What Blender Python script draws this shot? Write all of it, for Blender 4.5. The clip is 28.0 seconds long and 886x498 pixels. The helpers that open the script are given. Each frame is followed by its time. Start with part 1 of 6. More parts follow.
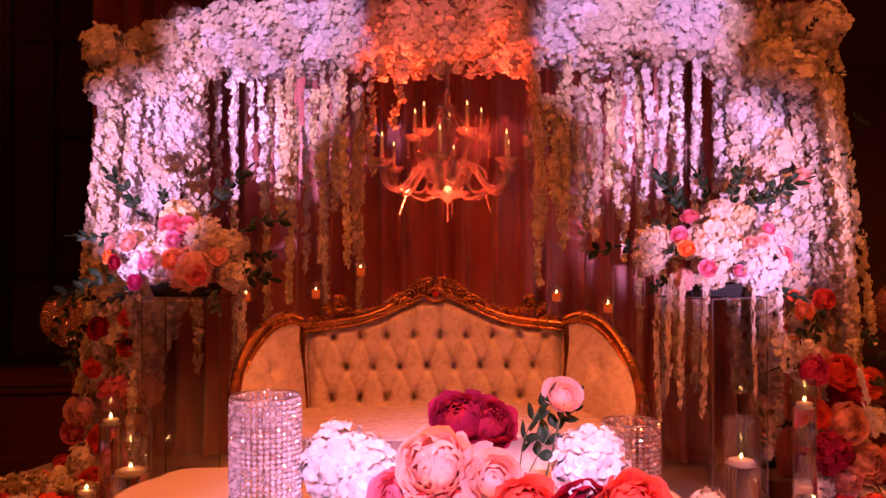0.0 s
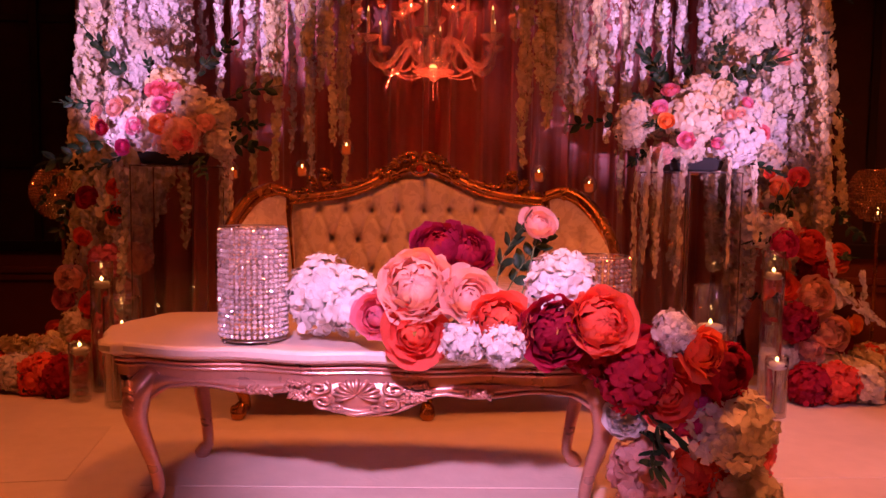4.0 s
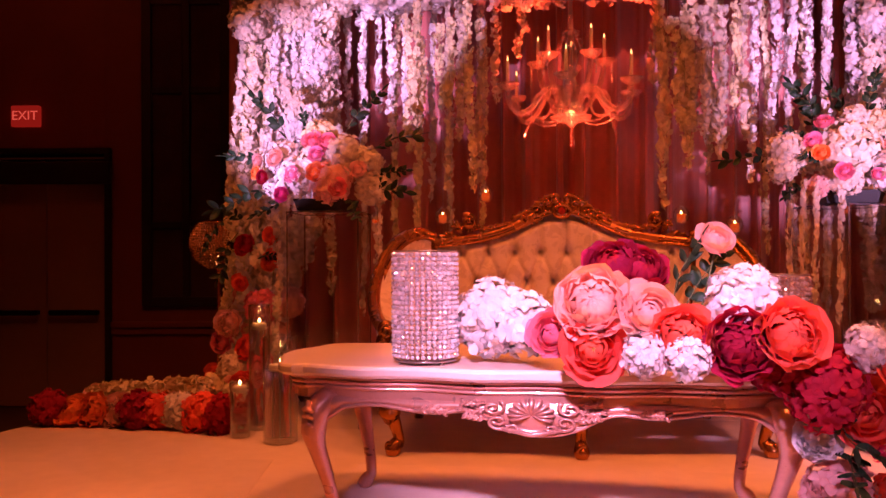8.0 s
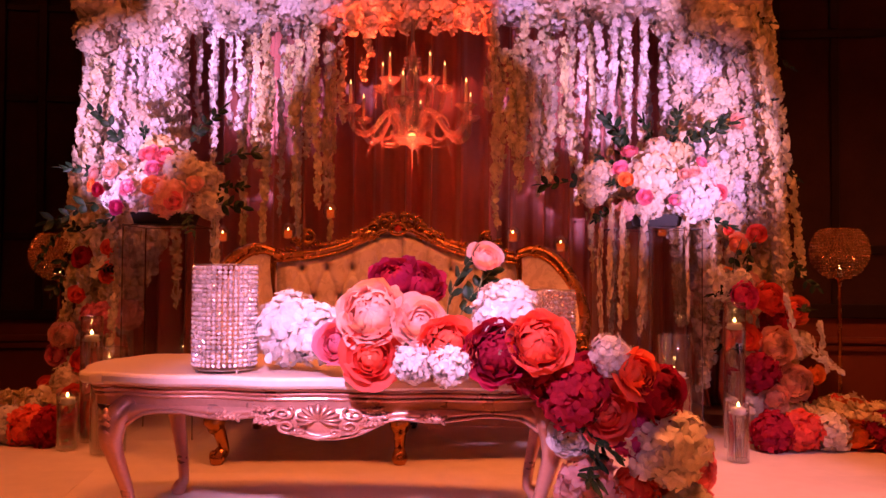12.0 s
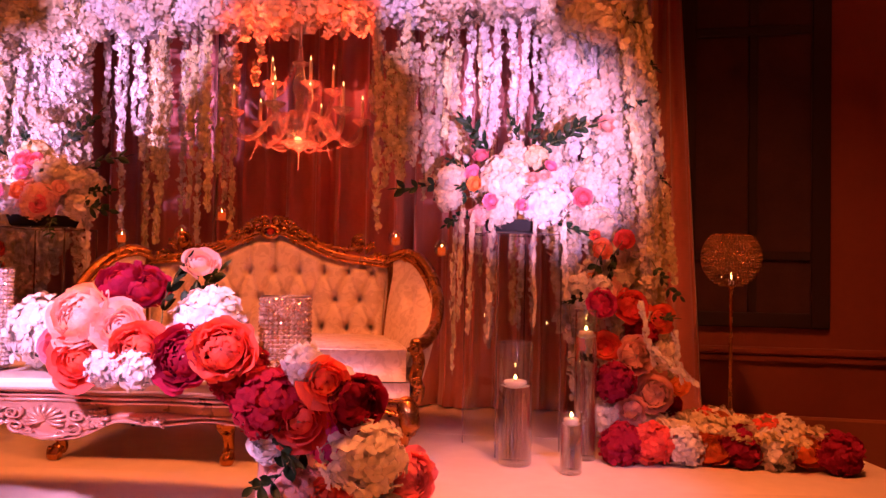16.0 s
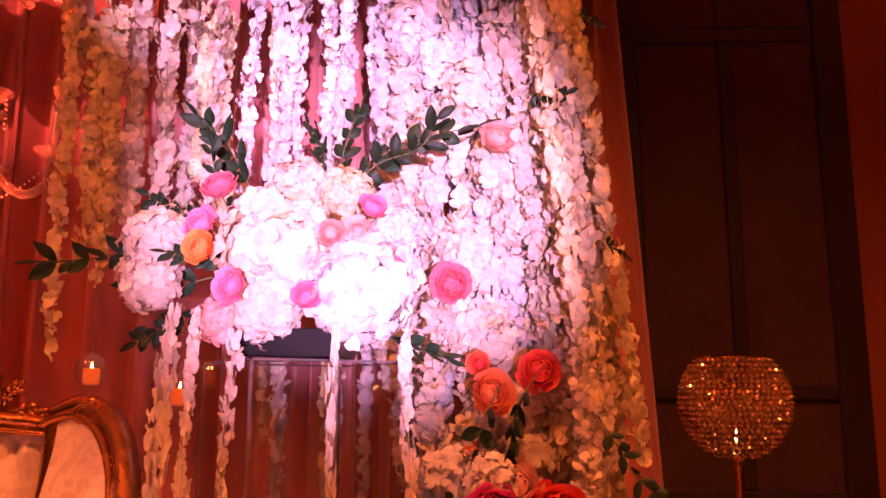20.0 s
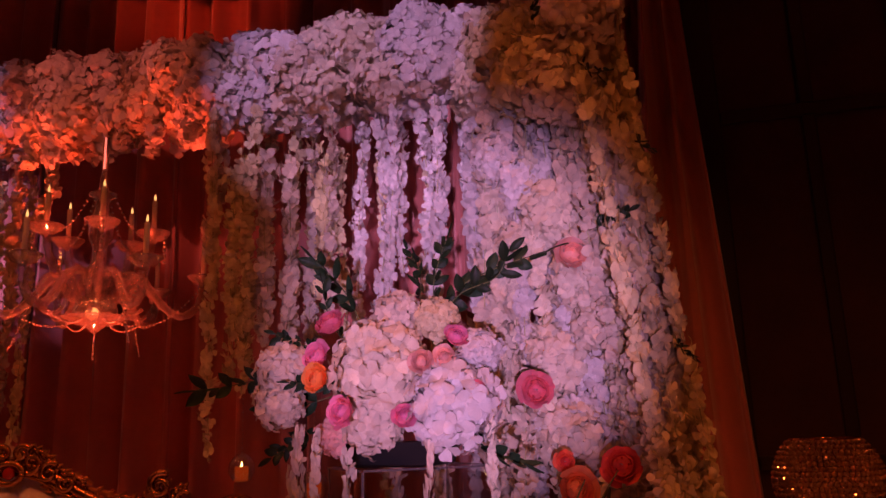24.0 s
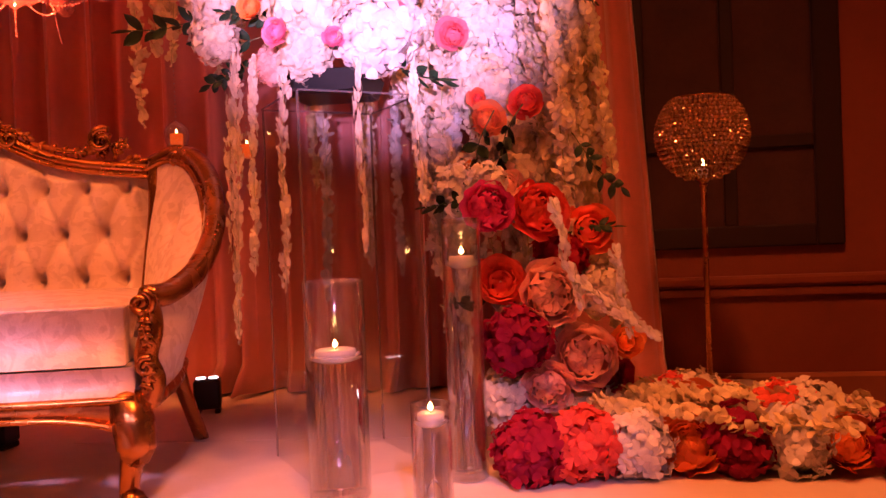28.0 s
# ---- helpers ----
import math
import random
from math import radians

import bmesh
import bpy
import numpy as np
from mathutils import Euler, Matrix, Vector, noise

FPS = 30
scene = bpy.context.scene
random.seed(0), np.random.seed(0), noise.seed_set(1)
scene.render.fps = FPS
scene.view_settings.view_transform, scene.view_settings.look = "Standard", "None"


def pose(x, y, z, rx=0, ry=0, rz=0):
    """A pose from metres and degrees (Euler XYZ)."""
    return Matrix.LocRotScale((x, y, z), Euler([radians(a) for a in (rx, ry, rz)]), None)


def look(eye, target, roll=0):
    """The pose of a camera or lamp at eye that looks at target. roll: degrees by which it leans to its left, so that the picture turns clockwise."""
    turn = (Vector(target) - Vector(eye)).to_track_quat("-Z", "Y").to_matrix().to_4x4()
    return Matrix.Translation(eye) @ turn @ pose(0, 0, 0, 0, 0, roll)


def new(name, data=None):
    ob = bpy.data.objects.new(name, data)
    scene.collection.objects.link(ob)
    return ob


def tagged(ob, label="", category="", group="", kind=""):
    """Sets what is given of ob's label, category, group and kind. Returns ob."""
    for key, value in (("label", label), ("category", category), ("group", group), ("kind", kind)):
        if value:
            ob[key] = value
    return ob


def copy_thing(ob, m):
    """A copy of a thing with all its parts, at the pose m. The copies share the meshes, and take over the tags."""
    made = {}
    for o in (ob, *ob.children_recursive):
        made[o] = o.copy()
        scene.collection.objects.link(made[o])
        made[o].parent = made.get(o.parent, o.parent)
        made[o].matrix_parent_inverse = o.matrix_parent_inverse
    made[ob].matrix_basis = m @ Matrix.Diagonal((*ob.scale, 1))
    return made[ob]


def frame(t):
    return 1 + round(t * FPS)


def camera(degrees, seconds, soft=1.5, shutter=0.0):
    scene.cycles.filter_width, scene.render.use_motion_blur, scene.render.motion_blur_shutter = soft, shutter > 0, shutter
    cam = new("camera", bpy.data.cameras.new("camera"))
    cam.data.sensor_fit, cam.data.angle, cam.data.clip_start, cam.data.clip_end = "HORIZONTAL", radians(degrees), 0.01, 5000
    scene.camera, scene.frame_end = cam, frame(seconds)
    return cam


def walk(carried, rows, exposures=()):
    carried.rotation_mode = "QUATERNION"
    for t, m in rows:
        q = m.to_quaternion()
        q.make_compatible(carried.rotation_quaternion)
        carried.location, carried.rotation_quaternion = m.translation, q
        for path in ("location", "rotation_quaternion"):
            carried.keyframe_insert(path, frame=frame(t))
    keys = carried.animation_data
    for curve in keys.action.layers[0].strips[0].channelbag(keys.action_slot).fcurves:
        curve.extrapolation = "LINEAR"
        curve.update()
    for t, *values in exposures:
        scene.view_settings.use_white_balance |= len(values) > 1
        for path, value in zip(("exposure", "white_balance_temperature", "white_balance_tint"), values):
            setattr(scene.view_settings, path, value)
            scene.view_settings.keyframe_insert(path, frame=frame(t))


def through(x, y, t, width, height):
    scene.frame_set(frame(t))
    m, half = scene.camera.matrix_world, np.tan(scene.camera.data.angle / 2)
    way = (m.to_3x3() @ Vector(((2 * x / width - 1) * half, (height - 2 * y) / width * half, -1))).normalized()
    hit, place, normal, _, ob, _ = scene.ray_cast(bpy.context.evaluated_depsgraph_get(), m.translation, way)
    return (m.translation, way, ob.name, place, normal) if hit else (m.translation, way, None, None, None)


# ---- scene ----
cam = camera(57.3, 28.0)
PATH = [
    (0, (0.415, -0.04, 1.358), (0.205, 1.949, 1.375), -0.1),
    (0.5, (0.409, -0.029, 1.379), (0.187, 1.957, 1.317), 0.3),
    (1, (0.386, -0.019, 1.38), (0.159, 1.965, 1.279), 0.7),
    (1.5, (0.376, -0.05, 1.321), (0.152, 1.934, 1.206), 0.5),
    (2, (0.416, -0.071, 1.277), (0.203, 1.913, 1.137), 0.2),
    (2.5, (0.412, -0.085, 1.232), (0.214, 1.898, 1.072), -0.2),
    (3, (0.407, -0.073, 1.184), (0.222, 1.911, 1.004), -0.4),
    (3.5, (0.455, -0.105, 1.140), (0.256, 1.872, 0.964), 0.6),
    (5.5, (0.359, -0.167, 0.92), (0.261, 1.83, 0.885), 0.1),
    (6, (0.342, -0.197, 0.925), (0.23, 1.8, 0.953), 0.1),
    (6.5, (0.304, -0.204, 0.933), (0.076, 1.783, 0.982), 0.2),
    (7, (0.259, -0.209, 0.939), (-0.1, 1.758, 0.998), 0.0),
    (7.5, (0.231, -0.225, 0.927), (-0.246, 1.718, 0.949), 0.0),
    (8, (0.248, -0.205, 0.921), (-0.187, 1.747, 0.933), -0.3),
    (8.5, (0.278, -0.193, 0.932), (-0.027, 1.782, 0.995), -0.5),
    (9, (0.295, -0.179, 0.929), (0.039, 1.802, 1.037), 0.5),
    (9.5, (0.322, -0.174, 0.92), (0.126, 1.814, 1.006), 0.2),
    (10, (0.387, -0.177, 0.927), (0.335, 1.82, 1.028), 0.4),
    (10.5, (0.431, -0.186, 0.913), (0.481, 1.812, 0.979), 0.7),
    (11, (0.514, -0.202, 0.903), (0.527, 1.798, 0.943), -0.3),
    (11.5, (0.622, -0.232, 0.9), (0.463, 1.762, 0.935), -0.3),
    (12, (0.629, -0.333, 0.917), (0.435, 1.657, 0.969), 0.4),
    (12.5, (0.631, -0.526, 0.917), (0.421, 1.462, 0.993), 0.3),
    (14.5, (1.303, -0.766, 0.923), (0.854, 1.179, 1.039), 1.0),
    (15, (1.367, -0.517, 0.943), (0.942, 1.434, 1.055), 1.4),
    (15.5, (1.476, -0.344, 0.96), (1.142, 1.627, 1.022), 0.8),
    (16, (1.779, -0.165, 0.955), (1.408, 1.8, 1.004), 1.0),
    (16.5, (2.022, 0.004, 0.963), (1.619, 1.962, 0.898), 1.3),
    (17, (2.014, 0.358, 0.98), (1.715, 2.335, 0.925), 2.5),
    (17.5, (1.949, 1.03, 0.99), (1.801, 3.02, 0.9), 1.6),
    (18, (1.937, 1.315, 0.997), (1.838, 3.31, 0.887), 0.8),
    (18.5, (1.969, 1.648, 1.009), (1.688, 3.628, 1.005), 1.2),
    (19, (1.949, 1.928, 1.021), (1.582, 3.893, 1.098), 0.6),
    (19.5, (1.881, 2.095, 1.036), (1.624, 4.068, 1.232), 0.9),
    (20, (1.818, 2.206, 1.08), (1.69, 4.172, 1.425), 0.2),
    (20.5, (1.796, 2.257, 1.118), (1.694, 4.198, 1.587), -0.4),
    (21, (1.784, 2.312, 1.153), (1.668, 4.213, 1.762), -0.7),
    (21.5, (1.844, 2.321, 1.216), (1.635, 4.177, 1.932), -1.0),
    (23.5, (1.985, 1.999, 1.267), (1.545, 3.867, 1.828), -2.2),
    (24, (2.023, 1.898, 1.228), (1.560, 3.790, 1.679), -1.8),
    (24.5, (2.041, 1.837, 1.186), (1.566, 3.748, 1.540), -1.2),
    (25, (2.071, 1.743, 1.098), (1.606, 3.670, 1.360), -0.7),
    (25.5, (2.085, 1.711, 1.040), (1.624, 3.650, 1.211), -0.2),
    (26, (2.088, 1.704, 1.010), (1.638, 3.650, 1.110), 0.2),
    (26.5, (2.075, 1.714, 0.926), (1.661, 3.669, 1.007), 0.2),
    (27, (2.065, 1.723, 0.848), (1.695, 3.688, 0.915), -0.4),
    (27.5, (2.058, 1.697, 0.774), (1.740, 3.672, 0.801), -1.6),
    (28, (2.012, 1.693, 0.714), (1.733, 3.672, 0.679), -2.3),
]
EXPOSURE = ((0.0, -0.35), (1.5, -0.5), (3.0, -0.85), (5.5, -0.65), (8.0, -0.25), (10.5, -0.12), (12.5, -0.4), (15.0, 0.0), (16.0, 0.0), (17.0, 0.45), (18.4, 0.65), (19.1, 1.05), (19.8, 0.5), (20.5, 0.0), (21.5, -0.75), (23.5, -1.15), (24.0, -1.7), (24.7, -1.5), (26.0, -0.15), (28.0, 0.15))
walk(cam, [(t, look(eye, target, roll)) for t, eye, target, roll in PATH], EXPOSURE)

# ---- light ----
world = bpy.data.worlds.new("room_air")
scene.world = world
world.use_nodes = True
world.node_tree.nodes["Background"].inputs[0].default_value = (0.30, 0.03, 0.008, 1)
world.node_tree.nodes["Background"].inputs[1].default_value = 0.035


def spot_lamp(name, eye, target, colour, watts, degrees, blend, size=0.05):
    data = bpy.data.lights.new(name, "SPOT")
    data.color, data.energy, data.spot_size, data.spot_blend, data.shadow_soft_size = colour, watts, radians(degrees), blend, size
    ob = new(name, data)
    ob.matrix_world = look(eye, target)
    return ob


def area_lamp(name, eye, target, colour, watts, sx, sy):
    data = bpy.data.lights.new(name, "AREA")
    data.shape, data.size, data.size_y, data.color, data.energy = "RECTANGLE", sx, sy, colour, watts
    ob = new(name, data)
    ob.matrix_world = look(eye, target)
    return ob


LILAC, AMBER, PINK = (0.90, 0.46, 0.97), (1.0, 0.215, 0.060), (1.0, 0.48, 0.95)
# dimmed amber house lights in the ballroom ceiling
for x, y, w in ((-1.6, 2.3, 50), (0.4, 2.0, 50), (2.3, 2.25, 98)):
    lamp = area_lamp("house_light", (x, y, 4.5), (x, y + 0.25, 0.0), AMBER, w, 0.5, 0.5)
    lamp.data.spread = radians(105)
# unseen red fill lamps, added to lift the walls by the door and drapes
area_lamp("house_light_door", (-4.6, 3.4, 4.4), (-4.6, 6.0, 0.0), (1.0, 0.11, 0.025), 4.4, 0.6, 0.6)
area_lamp("house_light_side", (4.0, 3.7, 4.4), (3.9, 5.6, 0.0), (1.0, 0.10, 0.025), 4.5, 0.6, 0.6)
# uplight on the floor washing the drape
spot_lamp("uplight_drape", (0.52, 4.98, 0.24), (0.60, 5.36, 2.2), (1.0, 0.42, 0.55), 26, 34, 0.8)
# stage spotlights on low stands round the dance floor
spot_lamp("spotlight_column_left", (-2.7, -1.9, 0.45), (-1.60, 4.2, 1.80), LILAC, 5200, 11.2, 0.45)
spot_lamp("spotlight_column_right", (2.7, -1.9, 0.45), (1.50, 4.15, 1.60), LILAC, 4700, 12.6, 0.75)
spot_lamp("spotlight_beam_left", (-1.3, -2.2, 4.2), (-1.08, 4.62, 2.60), LILAC, 3900, 10.0, 0.3)
spot_lamp("spotlight_beam_right", (1.3, -2.2, 4.2), (1.02, 4.62, 2.60), LILAC, 3700, 9.8, 0.3)
# unseen lamp added on the floor behind the settee, reddening the chandelier from below
spot_lamp("uplight_chandelier", (-0.03, 4.38, 0.17), (-0.05, 4.64, 2.3), (1.0, 0.07, 0.025), 2100, 28, 0.6)
spot_lamp("spotlight_beam_middle", (-0.05, -2.2, 4.2), (-0.05, 4.62, 2.70), (1.0, 0.165, 0.125), 2300, 8.6, 0.7)
spot_lamp("spotlight_floor", (3.4, -2.0, 4.0), (1.62, 3.45, 0.0), PINK, 1500, 14.0, 0.9, 0.16)
spot_lamp("spotlight_table", (0.4, -2.2, 3.5), (0.16, 2.25, 0.54), PINK, 3900, 18.0, 0.8, 0.16)


# ---- mesh helpers ----
class Geo:
    """Collects vertices and faces for one mesh."""

    def __init__(self):
        self.v, self.f, self.n = [], [], 0

    def add(self, verts, faces, m=None):
        verts = np.asarray(verts, float).reshape(-1, 3)
        if m is not None:
            a = np.array(m)
            verts = verts @ a[:3, :3].T + a[:3, 3]
        self.v.append(verts)
        self.f += [tuple(i + self.n for i in f) for f in faces]
        self.n += len(verts)
        return self

    def mesh(self, name, material, smooth=False):
        me = bpy.data.meshes.new(name)
        me.from_pydata(np.concatenate(self.v).tolist(), [], self.f)
        for m in material if isinstance(material, (list, tuple)) else [material]:
            me.materials.append(m)
        if smooth:
            me.polygons.foreach_set("use_smooth", [True] * len(me.polygons))
        me.update()
        return me


def part(name, geo, material, parent=None, label="", smooth=False, m=None):
    """One mesh object, under a thing or part if given; m is its pose within the parent."""
    me = geo if isinstance(geo, bpy.types.Mesh) else geo.mesh(name, material, smooth)
    ob = new(name, me)
    if parent is not None:
        ob.parent = parent
    if m is not None:
        ob.matrix_basis = m
    if label:
        ob["label"] = label
    return ob


def thing(name, m, label, category, group="", kind=""):
    ob = new(name)
    ob.empty_display_size = 0.05
    ob.matrix_basis = m
    return tagged(ob, label, category, group, kind)


def box(x0, x1, y0, y1, z0, z1, b=0.004):
    """A box with chamfered edges."""
    b = min(b, (x1 - x0) / 3, (y1 - y0) / 3, (z1 - z0) / 3)
    v, f = [], []
    c = ((x0 + x1) / 2, (y0 + y1) / 2, (z0 + z1) / 2)
    h = ((x1 - x0) / 2, (y1 - y0) / 2, (z1 - z0) / 2)
    idx = {}
    for sx in (-1, 1):
        for sy in (-1, 1):
            for sz in (-1, 1):
                for a in range(3):
                    s = (sx, sy, sz)
                    p = [c[i] + s[i] * (h[i] - (b if i != a else 0)) for i in range(3)]
                    idx[(sx, sy, sz, a)] = len(v)
                    v.append(p)
    for a in range(3):
        o, q = [i for i in range(3) if i != a]
        for s in (-1, 1):
            ring = []
            for so, sq in ((-1, -1), (1, -1), (1, 1), (-1, 1)):
                k = [0, 0, 0]
                k[a], k[o], k[q] = s, so, sq
                ring.append(idx[(*k, a)])
            f.append(tuple(ring))
    for a in range(3):
        o, q = [i for i in range(3) if i != a]
        for so in (-1, 1):
            for sq in (-1, 1):
                k0, k1 = [0, 0, 0], [0, 0, 0]
                k0[a], k0[o], k0[q] = -1, so, sq
                k1[a], k1[o], k1[q] = 1, so, sq
                f.append((idx[(*k0, o)], idx[(*k1, o)], idx[(*k1, q)], idx[(*k0, q)]))
    for sx in (-1, 1):
        for sy in (-1, 1):
            for sz in (-1, 1):
                f.append(tuple(idx[(sx, sy, sz, a)] for a in range(3)))
    return v, f


def lathe(profile, n=24, cap=True):
    """A turned body from (radius, z) pairs."""
    v, f = [], []
    for r, z in profile:
        for i in range(n):
            a = 2 * math.pi * i / n
            v.append((r * math.cos(a), r * math.sin(a), z))
    for k in range(len(profile) - 1):
        for i in range(n):
            j = (i + 1) % n
            f.append((k * n + i, k * n + j, k * n + n + j, k * n + n + i))
    if cap:
        f.append(tuple(range(n - 1, -1, -1)))
        f.append(tuple((len(profile) - 1) * n + i for i in range(n)))
    return v, f


def spline(points, steps=6):
    """A smooth line through points (Catmull-Rom)."""
    p = [np.array(q, float) for q in points]
    p = [2 * p[0] - p[1]] + p + [2 * p[-1] - p[-2]]
    out = []
    for i in range(1, len(p) - 2):
        for k in range(steps):
            t = k / steps
            out.append(0.5 * (2 * p[i] + (p[i + 1] - p[i - 1]) * t + (2 * p[i - 1] - 5 * p[i] + 4 * p[i + 1] - p[i + 2]) * t * t
                              + (3 * p[i] - p[i - 1] - 3 * p[i + 1] + p[i + 2]) * t ** 3))
    out.append(p[-2])
    return out


def tube(points, radius, n=8, flat=1.0, up=(0, 0, 1)):
    """A tube along points; radius a number or one a point; flat squashes it across up."""
    p = [np.array(q, float) for q in points]
    rad = radius if isinstance(radius, (list, tuple, np.ndarray)) else [radius] * len(p)
    v, f = [], []
    side = None
    for i, q in enumerate(p):
        d = p[min(i + 1, len(p) - 1)] - p[max(i - 1, 0)]
        d = d / (np.linalg.norm(d) + 1e-9)
        s = np.cross(d, np.array(up, float)) if side is None else side - d * np.dot(side, d)
        if np.linalg.norm(s) < 1e-3:
            s = np.cross(d, (1, 0, 0.3))
        side = s / np.linalg.norm(s)
        w = np.cross(side, d)
        for k in range(n):
            a = 2 * math.pi * k / n
            v.append(q + rad[i] * (math.cos(a) * side + math.sin(a) * w * flat))
    for i in range(len(p) - 1):
        for k in range(n):
            j = (k + 1) % n
            f.append((i * n + k, i * n + j, i * n + n + j, i * n + n + k))
    f.append(tuple(range(n - 1, -1, -1)))
    f.append(tuple((len(p) - 1) * n + k for k in range(n)))
    return v, f


def ball(r, n=8, rings=5, squash=1.0):
    prof = [(r * math.sin(math.pi * (k + 0.15) / (rings + 0.3)), -r * squash * math.cos(math.pi * (k + 0.15) / (rings + 0.3))) for k in range(rings + 1)]
    return lathe(prof, n)


def gem(r):
    """A cut bead: an octagonal double cone."""
    return lathe([(r * 0.35, -r * 0.95), (r * 0.85, -r * 0.5), (r, 0), (r * 0.85, r * 0.5), (r * 0.35, r * 0.95)], 7)


def sheet(nu, nv, fn):
    """A grid of quads from fn(u, v) with u, v in 0..1."""
    v = [fn(i / nu, j / nv) for j in range(nv + 1) for i in range(nu + 1)]
    f = [(j * (nu + 1) + i, j * (nu + 1) + i + 1, (j + 1) * (nu + 1) + i + 1, (j + 1) * (nu + 1) + i) for j in range(nv) for i in range(nu)]
    return v, f


def slab(outline, z0, z1):
    """A plate from a closed outline."""
    n = len(outline)
    v = [(x, y, z0) for x, y in outline] + [(x, y, z1) for x, y in outline]
    f = [(i, (i + 1) % n, n + (i + 1) % n, n + i) for i in range(n)]
    return v, f + [tuple(range(n - 1, -1, -1)), tuple(range(n, 2 * n))]


def rotm(ax, deg):
    return Matrix.Rotation(radians(deg), 4, ax)


def aim(direction, spin=0.0):
    """A turn that brings +z to the direction."""
    return Vector(direction).to_track_quat("Z", "Y").to_matrix().to_4x4() @ Matrix.Rotation(spin, 4, "Z")


# ---- materials ----
def material(name, colour, rough=0.6, metal=0.0, spread=0.12, scale=8.0, bump=0.0, bump_scale=60.0, hue=0.0, rnd=0.0, coat=0.0, sheen=0.0, rough_var=0.0):
    """A surface with variation of tone at two scales, fine relief and, with rnd, a shift for each object."""
    mat = bpy.data.materials.new(name)
    mat.use_nodes = True
    nt = mat.node_tree
    b = nt.nodes["Principled BSDF"]
    b.inputs["Roughness"].default_value, b.inputs["Metallic"].default_value = rough, metal
    b.inputs["Coat Weight"].default_value, b.inputs["Sheen Weight"].default_value = coat, sheen
    tex = nt.nodes.new("ShaderNodeTexCoord")
    n1, n2 = nt.nodes.new("ShaderNodeTexNoise"), nt.nodes.new("ShaderNodeTexNoise")
    n1.inputs["Scale"].default_value, n2.inputs["Scale"].default_value = scale, scale * 9
    n1.inputs["Detail"].default_value, n2.inputs["Detail"].default_value = 4, 3
    mix = nt.nodes.new("ShaderNodeMath")
    mix.operation = "MULTIPLY_ADD"
    mix.inputs[1].default_value = 0.45
    hsv = nt.nodes.new("ShaderNodeHueSaturation")
    hsv.inputs["Color"].default_value = (*colour, 1)
    rng = nt.nodes.new("ShaderNodeMapRange")
    rng.inputs["From Min"].default_value, rng.inputs["From Max"].default_value = 0.4, 1.05
    rng.inputs["To Min"].default_value, rng.inputs["To Max"].default_value = 1 - spread, 1 + spread
    for n in (n1, n2):
        nt.links.new(tex.outputs["Object"], n.inputs["Vector"])
    nt.links.new(n2.outputs["Fac"], mix.inputs[0])
    nt.links.new(n1.outputs["Fac"], mix.inputs[2])
    nt.links.new(mix.outputs[0], rng.inputs["Value"])
    value = rng.outputs[0]
    if rnd or hue:
        info = nt.nodes.new("ShaderNodeObjectInfo")
        if rnd:
            r2 = nt.nodes.new("ShaderNodeMapRange")
            r2.inputs["To Min"].default_value, r2.inputs["To Max"].default_value = 1 - rnd, 1 + rnd
            nt.links.new(info.outputs["Random"], r2.inputs["Value"])
            mul = nt.nodes.new("ShaderNodeMath")
            mul.operation = "MULTIPLY"
            nt.links.new(value, mul.inputs[0])
            nt.links.new(r2.outputs[0], mul.inputs[1])
            value = mul.outputs[0]
        if hue:
            r3 = nt.nodes.new("ShaderNodeMapRange")
            r3.inputs["To Min"].default_value, r3.inputs["To Max"].default_value = 0.5 - hue, 0.5 + hue
            nt.links.new(info.outputs["Random"], r3.inputs["Value"])
            nt.links.new(r3.outputs[0], hsv.inputs["Hue"])
    nt.links.new(value, hsv.inputs["Value"])
    nt.links.new(hsv.outputs[0], b.inputs["Base Color"])
    if rough_var:
        rr = nt.nodes.new("ShaderNodeMapRange")
        rr.inputs["To Min"].default_value, rr.inputs["To Max"].default_value = max(0.02, rough - rough_var), min(1, rough + rough_var)
        nt.links.new(n1.outputs["Fac"], rr.inputs["Value"])
        nt.links.new(rr.outputs[0], b.inputs["Roughness"])
    if bump:
        n3, bm = nt.nodes.new("ShaderNodeTexNoise"), nt.nodes.new("ShaderNodeBump")
        n3.inputs["Scale"].default_value, n3.inputs["Detail"].default_value = bump_scale, 3
        bm.inputs["Strength"].default_value, bm.inputs["Distance"].default_value = bump, 0.01
        nt.links.new(tex.outputs["Object"], n3.inputs["Vector"])
        nt.links.new(n3.outputs["Fac"], bm.inputs["Height"])
        nt.links.new(bm.outputs[0], b.inputs["Normal"])
    return mat


